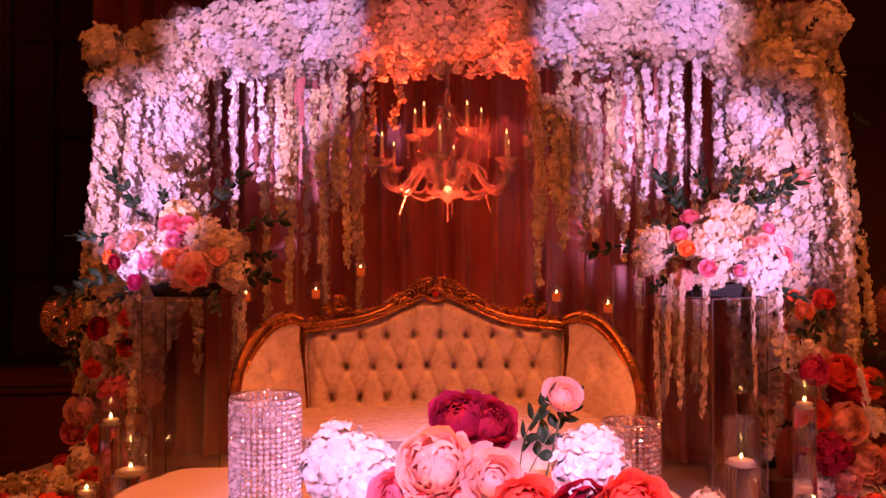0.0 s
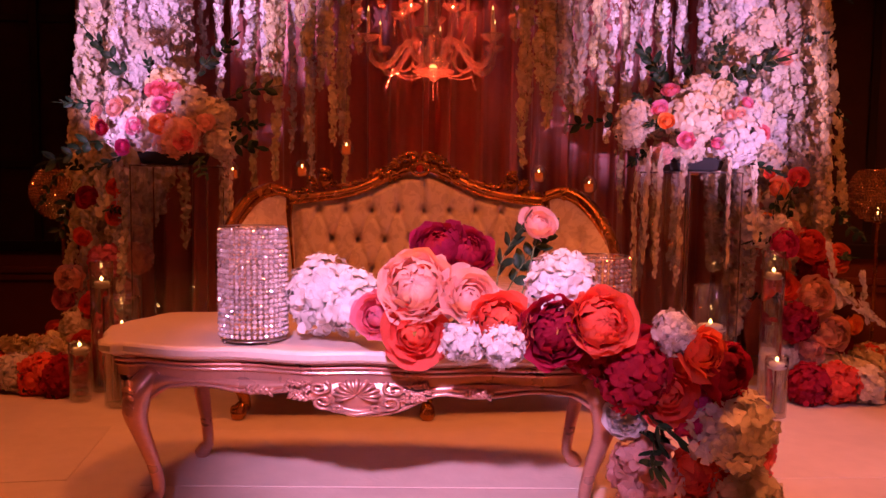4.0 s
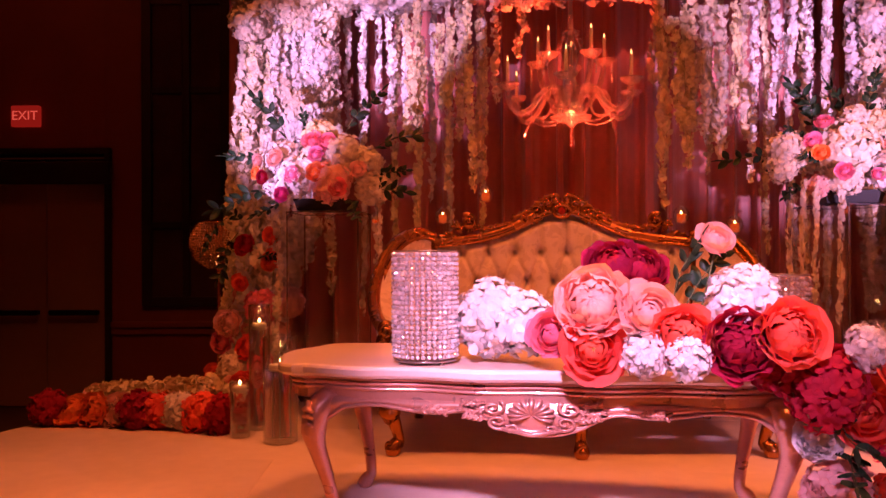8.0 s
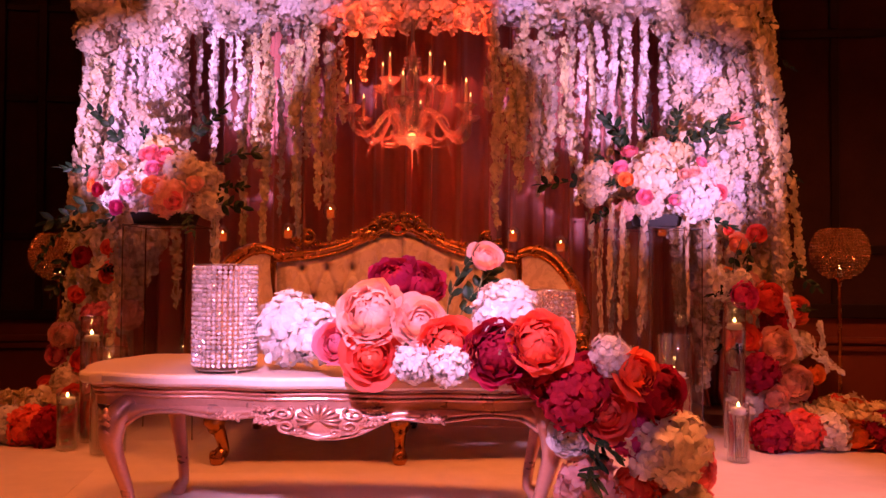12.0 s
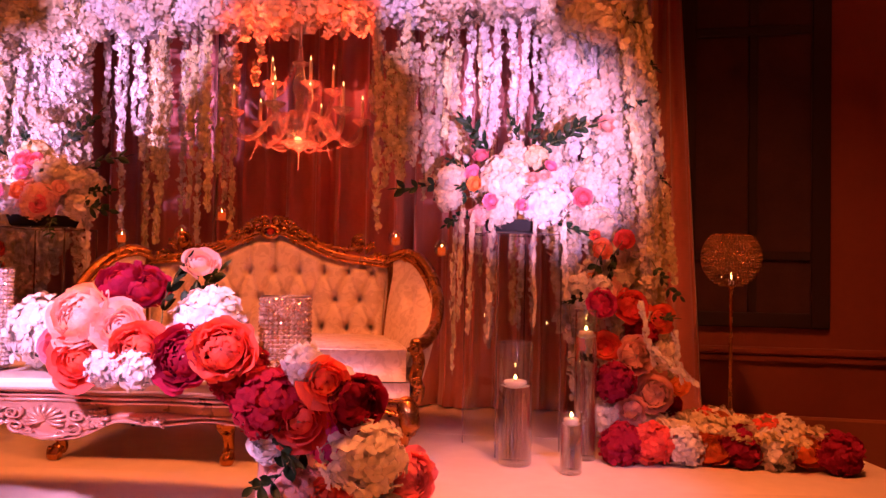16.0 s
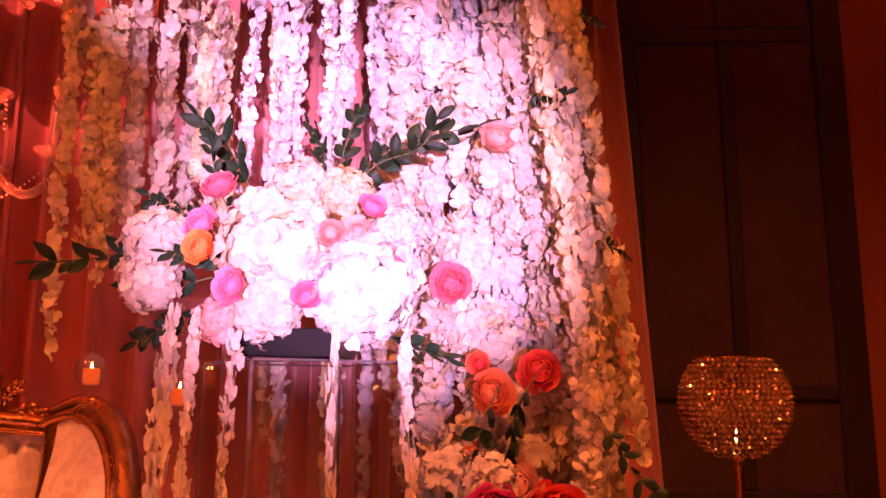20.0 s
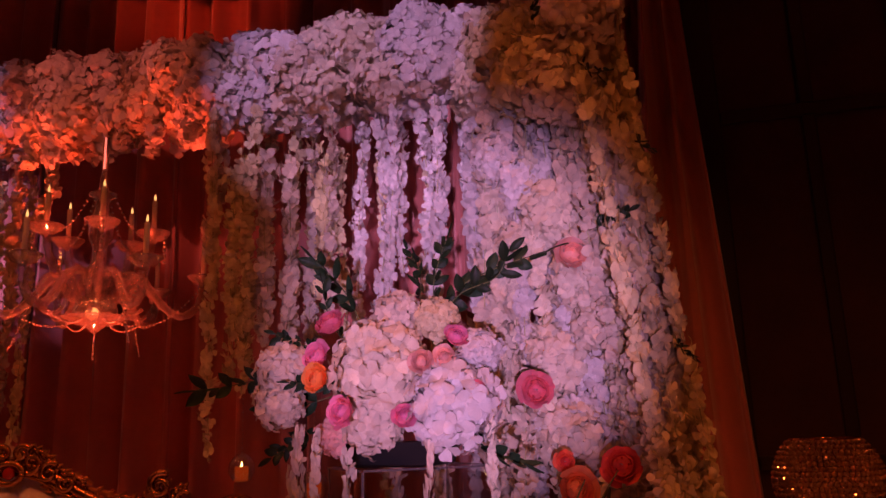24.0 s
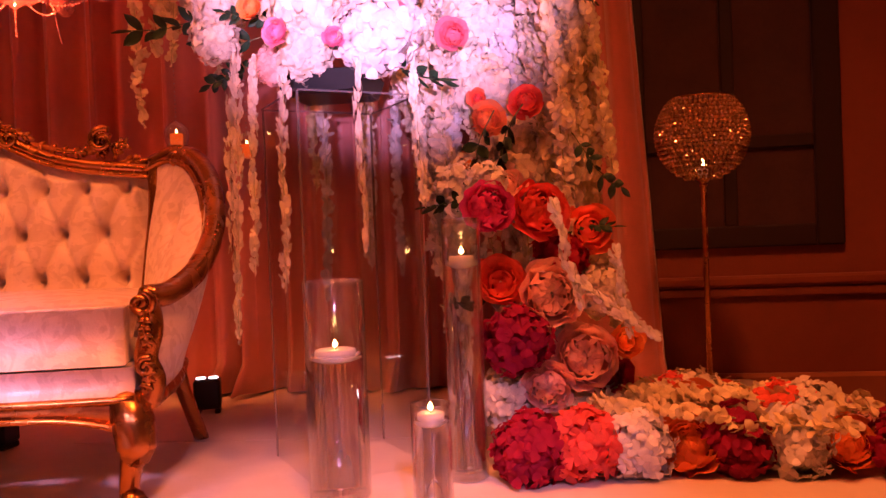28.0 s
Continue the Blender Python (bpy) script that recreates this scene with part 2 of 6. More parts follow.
def petal_material(name, colour, spread=0.15, rnd=0.12, hue=0.01, through=0.5):
    """Silk petals: matt, letting some light through."""
    mat = material(name, colour, 0.75, 0, spread, 30, 0.15, 220, hue, rnd)
    nt = mat.node_tree
    b, out = nt.nodes["Principled BSDF"], nt.nodes["Material Output"]
    b.inputs["Specular IOR Level"].default_value = 0.2
    hsv = [n for n in nt.nodes if n.bl_idname == "ShaderNodeHueSaturation"][0]
    tl, mx = nt.nodes.new("ShaderNodeBsdfTranslucent"), nt.nodes.new("ShaderNodeMixShader")
    mx.inputs[0].default_value = through
    # each petal has its own depth of dye
    isle, r4, mul = nt.nodes.new("ShaderNodeNewGeometry"), nt.nodes.new("ShaderNodeMapRange"), nt.nodes.new("ShaderNodeMath")
    r4.inputs["To Min"].default_value, r4.inputs["To Max"].default_value = 0.86, 1.12
    mul.operation = "MULTIPLY"
    old = hsv.inputs["Value"].links[0].from_socket
    nt.links.new(isle.outputs["Random Per Island"], r4.inputs["Value"])
    nt.links.new(old, mul.inputs[0])
    nt.links.new(r4.outputs[0], mul.inputs[1])
    nt.links.new(mul.outputs[0], hsv.inputs["Value"])
    nt.links.new(hsv.outputs[0], tl.inputs["Color"])
    nt.links.new(b.outputs[0], mx.inputs[1])
    nt.links.new(tl.outputs[0], mx.inputs[2])
    nt.links.new(mx.outputs[0], out.inputs["Surface"])
    return mat


def clear_material(name, tint, rough=0.02, gloss=0.9, body=0.0, edge=0.18):
    """Clear sheet of glass or acrylic: light passes straight through, gloss grows towards grazing; body: share of milky glass."""
    mat = bpy.data.materials.new(name)
    mat.use_nodes = True
    nt = mat.node_tree
    nt.nodes.remove(nt.nodes["Principled BSDF"])
    tr, gl, mx, lw, pw = (nt.nodes.new("ShaderNode" + k) for k in ("BsdfTransparent", "BsdfGlossy", "MixShader", "LayerWeight", "MapRange"))
    tr.inputs["Color"].default_value = (*tint, 1)
    gl.inputs["Roughness"].default_value = rough
    lw.inputs["Blend"].default_value = edge
    pw.inputs["To Min"].default_value, pw.inputs["To Max"].default_value = 0.045, gloss
    nt.links.new(lw.outputs["Facing"], pw.inputs["Value"])
    nt.links.new(pw.outputs[0], mx.inputs[0])
    nt.links.new(tr.outputs[0], mx.inputs[1])
    nt.links.new(gl.outputs[0], mx.inputs[2])
    last = mx.outputs[0]
    if body:
        di, tl, m2, m3 = (nt.nodes.new("ShaderNode" + k) for k in ("BsdfDiffuse", "BsdfTranslucent", "MixShader", "MixShader"))
        for n in (di, tl):
            n.inputs["Color"].default_value = (0.85, 0.8, 0.8, 1)
        m3.inputs[0].default_value = body
        nt.links.new(di.outputs[0], m2.inputs[1])
        nt.links.new(tl.outputs[0], m2.inputs[2])
        nt.links.new(last, m3.inputs[1])
        nt.links.new(m2.outputs[0], m3.inputs[2])
        last = m3.outputs[0]
    nt.links.new(last, nt.nodes["Material Output"].inputs["Surface"])
    return mat


def liquid_material(name, tint, ior):
    """Clear water that bends what stands behind it."""
    mat = bpy.data.materials.new(name)
    mat.use_nodes = True
    b = mat.node_tree.nodes["Principled BSDF"]
    b.inputs["Base Color"].default_value = (*tint, 1)
    b.inputs["Roughness"].default_value, b.inputs["IOR"].default_value, b.inputs["Transmission Weight"].default_value = 0.0, ior, 1.0
    return mat


def bead_material(name, tint, clear=0.24):
    """Cut beads: bright facets, some milky glass, some clear, each bead with its own share."""
    mat = bpy.data.materials.new(name)
    mat.use_nodes = True
    nt = mat.node_tree
    nt.nodes.remove(nt.nodes["Principled BSDF"])
    gl, di, tr, m1, m2, geo, rng = (nt.nodes.new("ShaderNode" + k) for k in ("BsdfGlossy", "BsdfDiffuse", "BsdfTransparent", "MixShader", "MixShader", "NewGeometry", "MapRange"))
    gl.inputs["Roughness"].default_value = 0.13
    for n in (gl, di):
        n.inputs["Color"].default_value = (*tint, 1)
    tr.inputs["Color"].default_value = (0.7 * tint[0], 0.7 * tint[1], 0.7 * tint[2], 1)
    rng.inputs["To Min"].default_value, rng.inputs["To Max"].default_value = 0.25, 0.72
    nt.links.new(geo.outputs["Random Per Island"], rng.inputs["Value"])
    nt.links.new(rng.outputs[0], m1.inputs[0])
    nt.links.new(gl.outputs[0], m1.inputs[1])
    nt.links.new(di.outputs[0], m1.inputs[2])
    m2.inputs[0].default_value = clear
    nt.links.new(m1.outputs[0], m2.inputs[1])
    nt.links.new(tr.outputs[0], m2.inputs[2])
    nt.links.new(m2.outputs[0], nt.nodes["Material Output"].inputs["Surface"])
    return mat


def glow_material(name, colour, strength):
    mat = bpy.data.materials.new(name)
    mat.use_nodes = True
    nt = mat.node_tree
    e = nt.nodes.new("ShaderNodeEmission")
    e.inputs["Color"].default_value, e.inputs["Strength"].default_value = (*colour, 1), strength
    nt.links.new(e.outputs[0], nt.nodes["Material Output"].inputs["Surface"])
    return mat


M_CREAM = petal_material("cream_petal", (0.74, 0.65, 0.52), through=0.26)
M_WHITE = petal_material("white_petal", (0.76, 0.72, 0.70), through=0.26)
M_YELLOW = petal_material("ivory_yellow_petal", (0.78, 0.68, 0.42), through=0.26)
M_BLUSH = petal_material("blush_petal", (0.92, 0.60, 0.54), through=0.55)
M_PINK = petal_material("pink_petal", (0.87, 0.27, 0.36))
M_ORCHID = petal_material("orchid_pink_petal", (0.86, 0.32, 0.52))
M_HOT = petal_material("hot_pink_petal", (0.80, 0.08, 0.33))
M_RED = petal_material("coral_red_petal", (0.89, 0.16, 0.115))
M_ORANGE = petal_material("orange_petal", (0.92, 0.33, 0.11))
M_WINE = petal_material("burgundy_petal", (0.42, 0.016, 0.06))
M_LEAF = material("leaf", (0.014, 0.034, 0.014), 0.5, 0, 0.3, 20, 0.2, 90, 0.02, 0.25)
M_LEAF.node_tree.nodes["Principled BSDF"].inputs["Specular IOR Level"].default_value = 0.22
M_STEM = material("stem", (0.10, 0.12, 0.04), 0.7, 0, 0.2, 20)
M_VINE = material("pale_strand_vine", (0.46, 0.44, 0.24), 0.7, 0, 0.2, 20)
M_GOLD = material("antique_gold_leaf", (0.42, 0.17, 0.048), 0.26, 0.95, 0.18, 14, 0.10, 50, rough_var=0.10)
M_ROSEGOLD = material("champagne_metal_paint", (0.58, 0.31, 0.24), 0.30, 0.6, 0.14, 9, 0.1, 120, rough_var=0.1)
M_TOP = material("cream_lacquer", (0.72, 0.62, 0.54), 0.28, 0, 0.08, 5, 0.05, 150, coat=0.3)
M_CARPET = material("white_stage_vinyl", (0.62, 0.53, 0.44), 0.5, 0, 0.15, 1.3, 0.12, 45, rough_var=0.15)
M_DRAPE = material("rose_taupe_satin", (0.50, 0.17, 0.145), 0.42, 0.0, 0.16, 3, 0.1, 300, sheen=0.5, rnd=0.06)
M_WALL = material("dark_wood_panelling", (0.25, 0.062, 0.027), 0.5, 0, 0.12, 2.0, 0.08, 80)
M_SKIRTING = material("stained_skirting", (0.34, 0.11, 0.05), 0.4, 0, 0.12, 2.0, 0.06, 80)
M_PANEL = material("dark_wood_screen", (0.022, 0.010, 0.007), 0.5, 0, 0.2, 3)
M_PANELBACK = material("panel_fabric", (0.055, 0.020, 0.014), 0.75, 0, 0.3, 5, 0.25, 150)
M_CEIL = material("ceiling_paint", (0.35, 0.26, 0.2), 0.8, 0, 0.08, 1)
M_FLOOR = material("ballroom_carpet", (0.10, 0.045, 0.03), 0.95, 0, 0.35, 3, 0.4, 200)
M_DOOR = material("tan_door_leaf", (0.36, 0.20, 0.12), 0.45, 0, 0.1, 2)
M_BLACK = material("black_plastic", (0.007, 0.007, 0.008), 0.38, 0, 0.2, 20)
M_BLACK.node_tree.nodes["Principled BSDF"].inputs["Specular IOR Level"].default_value = 0.25
M_STEEL = material("brushed_steel", (0.45, 0.42, 0.40), 0.3, 1.0, 0.1, 20)
M_WAX = petal_material("white_wax", (0.82, 0.76, 0.66), 0.05, 0.03, 0.0, 0.35)
# wax emits by itself, standing in for flame light shining through it
M_VOTIVE = glow_material("votive_wax_flame_glow", (1.0, 0.09, 0.012), 0.75)
M_FLAME = glow_material("candle_flame", (1.0, 0.52, 0.16), 26)
M_BULB = glow_material("candle_bulb", (1.0, 0.46, 0.14), 5)
M_EXIT = glow_material("lit_red_letters", (1.0, 0.10, 0.07), 0.9)
M_EXITBOX = glow_material("lit_exit_panel", (1.0, 0.03, 0.02), 0.28)
M_VASE = clear_material("clear_glass", (0.98, 0.98, 0.98), 0.05, 0.95, 0.012, 0.36)
M_WATER = liquid_material("still_water", (0.98, 0.98, 0.98), 1.33)
M_FOOT = clear_material("thick_glass", (0.86, 0.84, 0.82), 0.05, 0.9, 0.03, 0.3)
M_ACRYLIC = clear_material("clear_acrylic", (0.985, 0.985, 0.985), 0.03, 0.22)
M_ACRYLIC_EDGE = clear_material("polished_acrylic_edge", (0.75, 0.72, 0.72), 0.15, 0.6, 0.12)
M_CRYSTAL = bead_material("cut_crystal", (0.95, 0.90, 0.90))
M_CRYSTAL_GOLD = bead_material("champagne_crystal", (0.92, 0.72, 0.52), 0.6)
M_GOLDBEAD = material("amber_crystal", (0.62, 0.33, 0.16), 0.10, 0.7, 0.4, 120)
M_CHAND = clear_material("blown_glass", (0.88, 0.82, 0.82), 0.06, 1.0, 0.12, 0.5)
M_SATIN = material("cream_damask", (0.70, 0.58, 0.52), 0.40, 0, 0.10, 12, 0.12, 180, sheen=0.3, rough_var=0.12)


def weave_damask(mat):
    """Leafy satin figure woven into the cloth: lighter and glossier patches with a crisp edge."""
    nt = mat.node_tree
    b = nt.nodes["Principled BSDF"]
    old = b.inputs["Base Color"].links[0].from_socket
    tex, noise, ramp, mix, rr = (nt.nodes.new("ShaderNode" + k) for k in ("TexCoord", "TexNoise", "MapRange", "MixRGB", "MapRange"))
    noise.inputs["Scale"].default_value, noise.inputs["Detail"].default_value, noise.inputs["Distortion"].default_value = 15.0, 2.5, 1.6
    ramp.inputs["From Min"].default_value, ramp.inputs["From Max"].default_value = 0.50, 0.56
    mix.blend_type = "MULTIPLY"
    mix.inputs[2].default_value = (0.85, 0.82, 0.81, 1)
    rr.inputs["To Min"].default_value, rr.inputs["To Max"].default_value = 0.30, 0.55
    nt.links.new(tex.outputs["Object"], noise.inputs["Vector"])
    nt.links.new(noise.outputs["Fac"], ramp.inputs["Value"])
    nt.links.new(ramp.outputs[0], mix.inputs[0])
    nt.links.new(old, mix.inputs[1])
    nt.links.new(mix.outputs[0], b.inputs["Base Color"])
    nt.links.new(ramp.outputs[0], rr.inputs["Value"])
    nt.links.new(rr.outputs[0], b.inputs["Roughness"])


weave_damask(M_SATIN)


# ---- the room ----
GROUND = -0.45
WALL = pose(0.16, 7.2, 0, 0, 0, 12)
part("floor", Geo().add(*box(-11, 11, -9, 12, GROUND - 0.1, GROUND)), M_FLOOR)
tagged(bpy.data.objects["floor"], "dark red-brown patterned ballroom carpet", "floor", kind="structure")
stage_outline = [(-2.655, 5.55), (-2.98, 3.2), (-3.5, -1.7), (4.62, -1.7), (3.3, 3.85), (2.86, 5.55)]
part("stage_floor", Geo().add(*slab(stage_outline, GROUND, -0.002)), M_CARPET)
tagged(bpy.data.objects["stage_floor"], "low stage covered in glossy white vinyl", "stage", kind="structure")
for i, (x0, x1, y0, y1, r) in enumerate(((-2.5, -1.2, 2.4, 3.05, 14), (-0.9, 1.1, 2.65, 3.3, 6), (1.15, 2.9, 3.0, 3.5, 9), (0.2, 2.2, 4.5, 5.3, 3))):
    w = (x1 - x0) / 2
    strip = part("floor_strip", Geo().add(*box(-w, w, -(y1 - y0) / 2, (y1 - y0) / 2, 0, 0.0025, 0.0008)), M_CARPET, bpy.data.objects["stage_floor"])
    strip.matrix_basis = pose((x0 + x1) / 2, (y0 + y1) / 2, -0.0019, 0, 0, r)

# back wall with dado, panels and a door opening, in its own space
wall = Geo()
for x0, x1, z0, z1 in ((-12, -5.68, GROUND, 4.6), (-5.68, -4.56, 1.83, 4.6), (-4.56, 1.0, GROUND, 4.6)):
    wall.add(*box(x0, x1, 0, 0.2, z0, z1, 0.002))
ob = part("wall_back", wall, M_WALL, m=WALL)
tagged(ob, "brown wood-panelled ballroom wall in dim amber light", "wall", kind="structure")
for x0, x1 in ((-12, -5.74), (-4.5, 1.0)):
    g = Geo().add(*box(x0, x1, -0.05, 0, 0.27, 0.33, 0.012)).add(*box(x0, x1, -0.03, 0, 0.21, 0.268, 0.008))
    tagged(part("trim", g, M_WALL, m=WALL), "moulded wooden dado rail on the wall", "dado rail", kind="structure")
    tagged(part("baseboard", Geo().add(*box(x0, x1, -0.03, 0, GROUND, GROUND + 0.14, 0.008)), M_WALL, m=WALL), "tall wooden skirting board", "skirting board", kind="structure")
for x0, x1 in ((-4.22, -3.42), (-2.2, -0.9), (-7.4, -6.3)):
    panel = thing("wall_panel", WALL @ pose((x0 + x1) / 2, -0.001, 0), "dark framed lattice panel set on the wall", "wall panel", "panels on the back wall")
    w = (x1 - x0) / 2
    part("backing", Geo().add(*box(-w, w, -0.012, 0, 0.46, 4.0, 0.003)), M_PANELBACK, panel)
    for a, b, c, d in ((-w, -w + 0.09, 0.46, 4.0), (w - 0.09, w, 0.46, 4.0), (-w + 0.09, w - 0.09, 0.46, 0.55), (-w + 0.09, w - 0.09, 3.91, 4.0)):
        part("frame_rail", Geo().add(*box(a, b, -0.045, -0.012, c, d, 0.008)), M_PANEL, panel)
    part("mullion", Geo().add(*box(-0.035, 0.035, -0.038, -0.012, 0.55, 3.91, 0.006)), M_PANEL, panel)
    for z in (1.19, 2.4, 3.2):
        part("crossbar", Geo().add(*box(-w + 0.09, -0.035, -0.036, -0.012, z - 0.03, z + 0.03, 0.006)).add(*box(0.035, w - 0.09, -0.036, -0.012, z - 0.03, z + 0.03, 0.006)), M_PANEL, panel)
# nearer stretch of the wall beside the drapes
right_wall = Geo().add(*box(1.0, 12, 5.6, 5.8, GROUND, 4.6, 0.002)).add(*box(0.9, 1.0, 5.6, 7.6, GROUND, 4.6, 0.002))
tagged(part("wall_back_right", right_wall, M_WALL), "red-brown wood-panelled ballroom wall in dim amber light", "wall", kind="structure")
g = Geo().add(*box(1.0, 12, 5.55, 5.6, 0.42, 0.47, 0.012)).add(*box(1.0, 12, 5.57, 5.6, 0.37, 0.418, 0.008))
tagged(part("trim", g, M_WALL), "moulded wooden dado rail on the wall", "dado rail", kind="structure")
tagged(part("baseboard", Geo().add(*box(1.0, 12, 5.55, 5.6, GROUND, 0.02, 0.016)), M_SKIRTING), "tall wooden skirting board", "skirting board", kind="structure")
for x0, x1 in ((2.32, 3.30), (3.86, 4.84), (5.4, 6.38), (6.94, 7.92)):
    panel = thing("wall_panel", pose((x0 + x1) / 2, 5.599, 0), "dark framed lattice panel set on the wall", "wall panel", "panels on the back wall")
    w = (x1 - x0) / 2
    part("backing", Geo().add(*box(-w, w, -0.012, 0, 0.60, 3.9, 0.003)), M_PANELBACK, panel)
    for a, b, c, d in ((-w, -w + 0.12, 0.60, 3.9), (w - 0.12, w, 0.60, 3.9), (-w + 0.12, w - 0.12, 0.60, 0.70), (-w + 0.12, w - 0.12, 3.8, 3.9)):
        part("frame_rail", Geo().add(*box(a, b, -0.04, -0.012, c, d, 0.008)), M_PANEL, panel)
    for z in (1.08, 2.6):
        part("crossbar", Geo().add(*box(-w + 0.12, w - 0.12, -0.034, -0.012, z - 0.03, z + 0.03, 0.006)), M_PANEL, panel)
    for a, b in ((0.70, 1.05), (1.11, 2.57), (2.63, 3.8)):
        part("mullion", Geo().add(*box(-0.03, 0.03, -0.034, -0.012, a, b, 0.006)), M_PANEL, panel)
# double service door
door = thing("door_1", WALL @ pose(-5.12, 0, 0), "closed tan double door with panic bars", "door", kind="structure")
for s in (-1, 1):
    leaf = part("door_leaf", Geo().add(*box(min(s * 0.005, s * 0.55), max(s * 0.005, s * 0.55), 0.06, 0.11, GROUND + 0.01, 1.80, 0.004)), M_DOOR, door)
    part("panic_bar", Geo().add(*box(min(s * 0.05, s * 0.5), max(s * 0.05, s * 0.5), -0.03, 0.0, 0.385, 0.435, 0.012)).add(*box(s * 0.08 - 0.02, s * 0.08 + 0.02, 0.0, 0.06, 0.39, 0.43)).add(*box(s * 0.46 - 0.02, s * 0.46 + 0.02, 0.0, 0.06, 0.39, 0.43)), M_BLACK, leaf)
for x0, x1, z0, z1 in ((-0.62, -0.56, GROUND, 1.83), (0.56, 0.62, GROUND, 1.83), (-0.62, 0.62, 1.83, 1.89)):
    part("door_frame", Geo().add(*box(x0, x1, -0.035, 0.12, z0, z1, 0.01)), M_PANEL, door)
part("door_hood", Geo().add(*box(-0.64, 0.64, -0.10, -0.036, 1.56, 1.76, 0.01)), M_PANEL, door)
sign = thing("exit_sign", WALL @ pose(-5.26, -0.002, 2.175), "lit red exit sign over the door", "exit sign")
part("housing", Geo().add(*box(-0.13, 0.13, -0.05, 0, -0.095, 0.095, 0.01)), M_EXITBOX, sign)
txt = bpy.data.curves.new("exit_text", "FONT")
txt.body, txt.size, txt.align_x, txt.align_y, txt.extrude = "EXIT", 0.115, "CENTER", "CENTER", 0.002
tmp = new("exit_letters_curve", txt)
letters = bpy.data.meshes.new_from_object(tmp.evaluated_get(bpy.context.evaluated_depsgraph_get()))
bpy.data.objects.remove(tmp)
letters.materials.clear()
letters.materials.append(M_EXIT)
part("letters", letters, None, sign, "glowing red letters", m=pose(0, -0.053, 0, 90, 0, 0))
# plain walls and ceiling that close the room
for nm, b in (("wall_left", (-11.2, -11, -9, 12)), ("wall_right", (11, 11.2, -9, 12)), ("wall_front", (-11, 11, -9.2, -9))):
    tagged(part(nm, Geo().add(*box(*b, GROUND, 4.6, 0.002)), M_WALL), "plain brown ballroom wall", "wall", kind="structure")
tagged(part("ceiling", Geo().add(*box(-11, 11, -9, 12, 4.6, 4.8, 0.002)), M_CEIL), "plain dark ballroom ceiling", "ceiling", kind="structure")


# ---- pleated drapes behind the stage ----
def drape(x0, x1, y0, y1, z1, seed, pleats, z0=0.004, flare=0.10):
    rs = random.Random(seed)
    ph = [rs.uniform(0, 6.28) for _ in range(6)]
    n = int(pleats * 10)

    def fn(u, v):
        low = 1 - v
        s = u * pleats * 2 * math.pi + 0.9 * math.sin(u * 5 + ph[0]) + 0.5 * low * math.sin(u * 11 + ph[1])
        d = 0.078 * math.sin(s) + 0.026 * math.sin(2.3 * s + ph[2] + low) + 0.02 * low * math.sin(u * 17 + ph[3])
        wide = 1 + flare * low
        xc, yc = (x0 + x1) / 2, (y0 + y1) / 2
        puddle = max(0, 0.05 - v) / 0.05
        return (xc + (x0 + (x1 - x0) * u - xc) * wide + 0.012 * math.cos(s), yc + (y0 + (y1 - y0) * u - yc) - d * (0.75 + 0.35 * low) - 0.10 * puddle ** 2 * (1 + 0.6 * math.sin(s * 0.5 + ph[4])),
                z0 + 0.012 * (1 + math.sin(s)) * puddle + z1 * v)
    g = Geo().add(*sheet(n, 26, fn))
    ob = part("drape_panel", g, M_DRAPE, smooth=True)
    mod = ob.modifiers.new("thick", "SOLIDIFY")
    mod.thickness = 0.004
    return tagged(ob, "tall pleated rose-taupe satin drape hanging behind the stage", "drape", "drapes behind the stage")


edges = [-2.55, -1.75, -0.95, -0.18, 0.55, 1.25, 1.85, 2.25]
for i in range(7):
    drape(edges[i] - 0.02, edges[i + 1] + 0.02, 5.28 + 0.03 * i, 5.31 + 0.03 * i, 3.82 - 0.065 * i, 40 + i, 4.2, flare=0.04)
drape(2.12, 2.28, 5.26, 5.38, 3.34, 61, 2.2, flare=2.5)
pud = Geo()
pud.add(*sheet(26, 12, lambda u, v: (2.34 + 0.42 * u + 0.03 * math.sin(v * 9 + u * 4), 5.26 + 0.18 * v + 0.06 * u + 0.02 * math.sin(u * 14), 0.012 + 0.035 * (1 - u) * math.sin(math.pi * v) * (1 + 0.5 * math.sin(u * 19 + v * 5)) + 0.008 * math.sin(u * 31 + v * 8))))
ob = part("fabric_puddle", pud, material("gold_satin", (0.55, 0.33, 0.14), 0.35, 0, 0.15, 6, 0.1, 200, sheen=0.4), smooth=True)
ob.modifiers.new("thick", "SOLIDIFY").thickness = 0.004
tagged(ob, "crumpled gold satin end of the drape on the stage", "drape", "drapes behind the stage")
drape(-3.85, -3.3, 3.42, 3.30, 2.9, 62, 3.0, flare=0.55, z0=GROUND + 0.004)


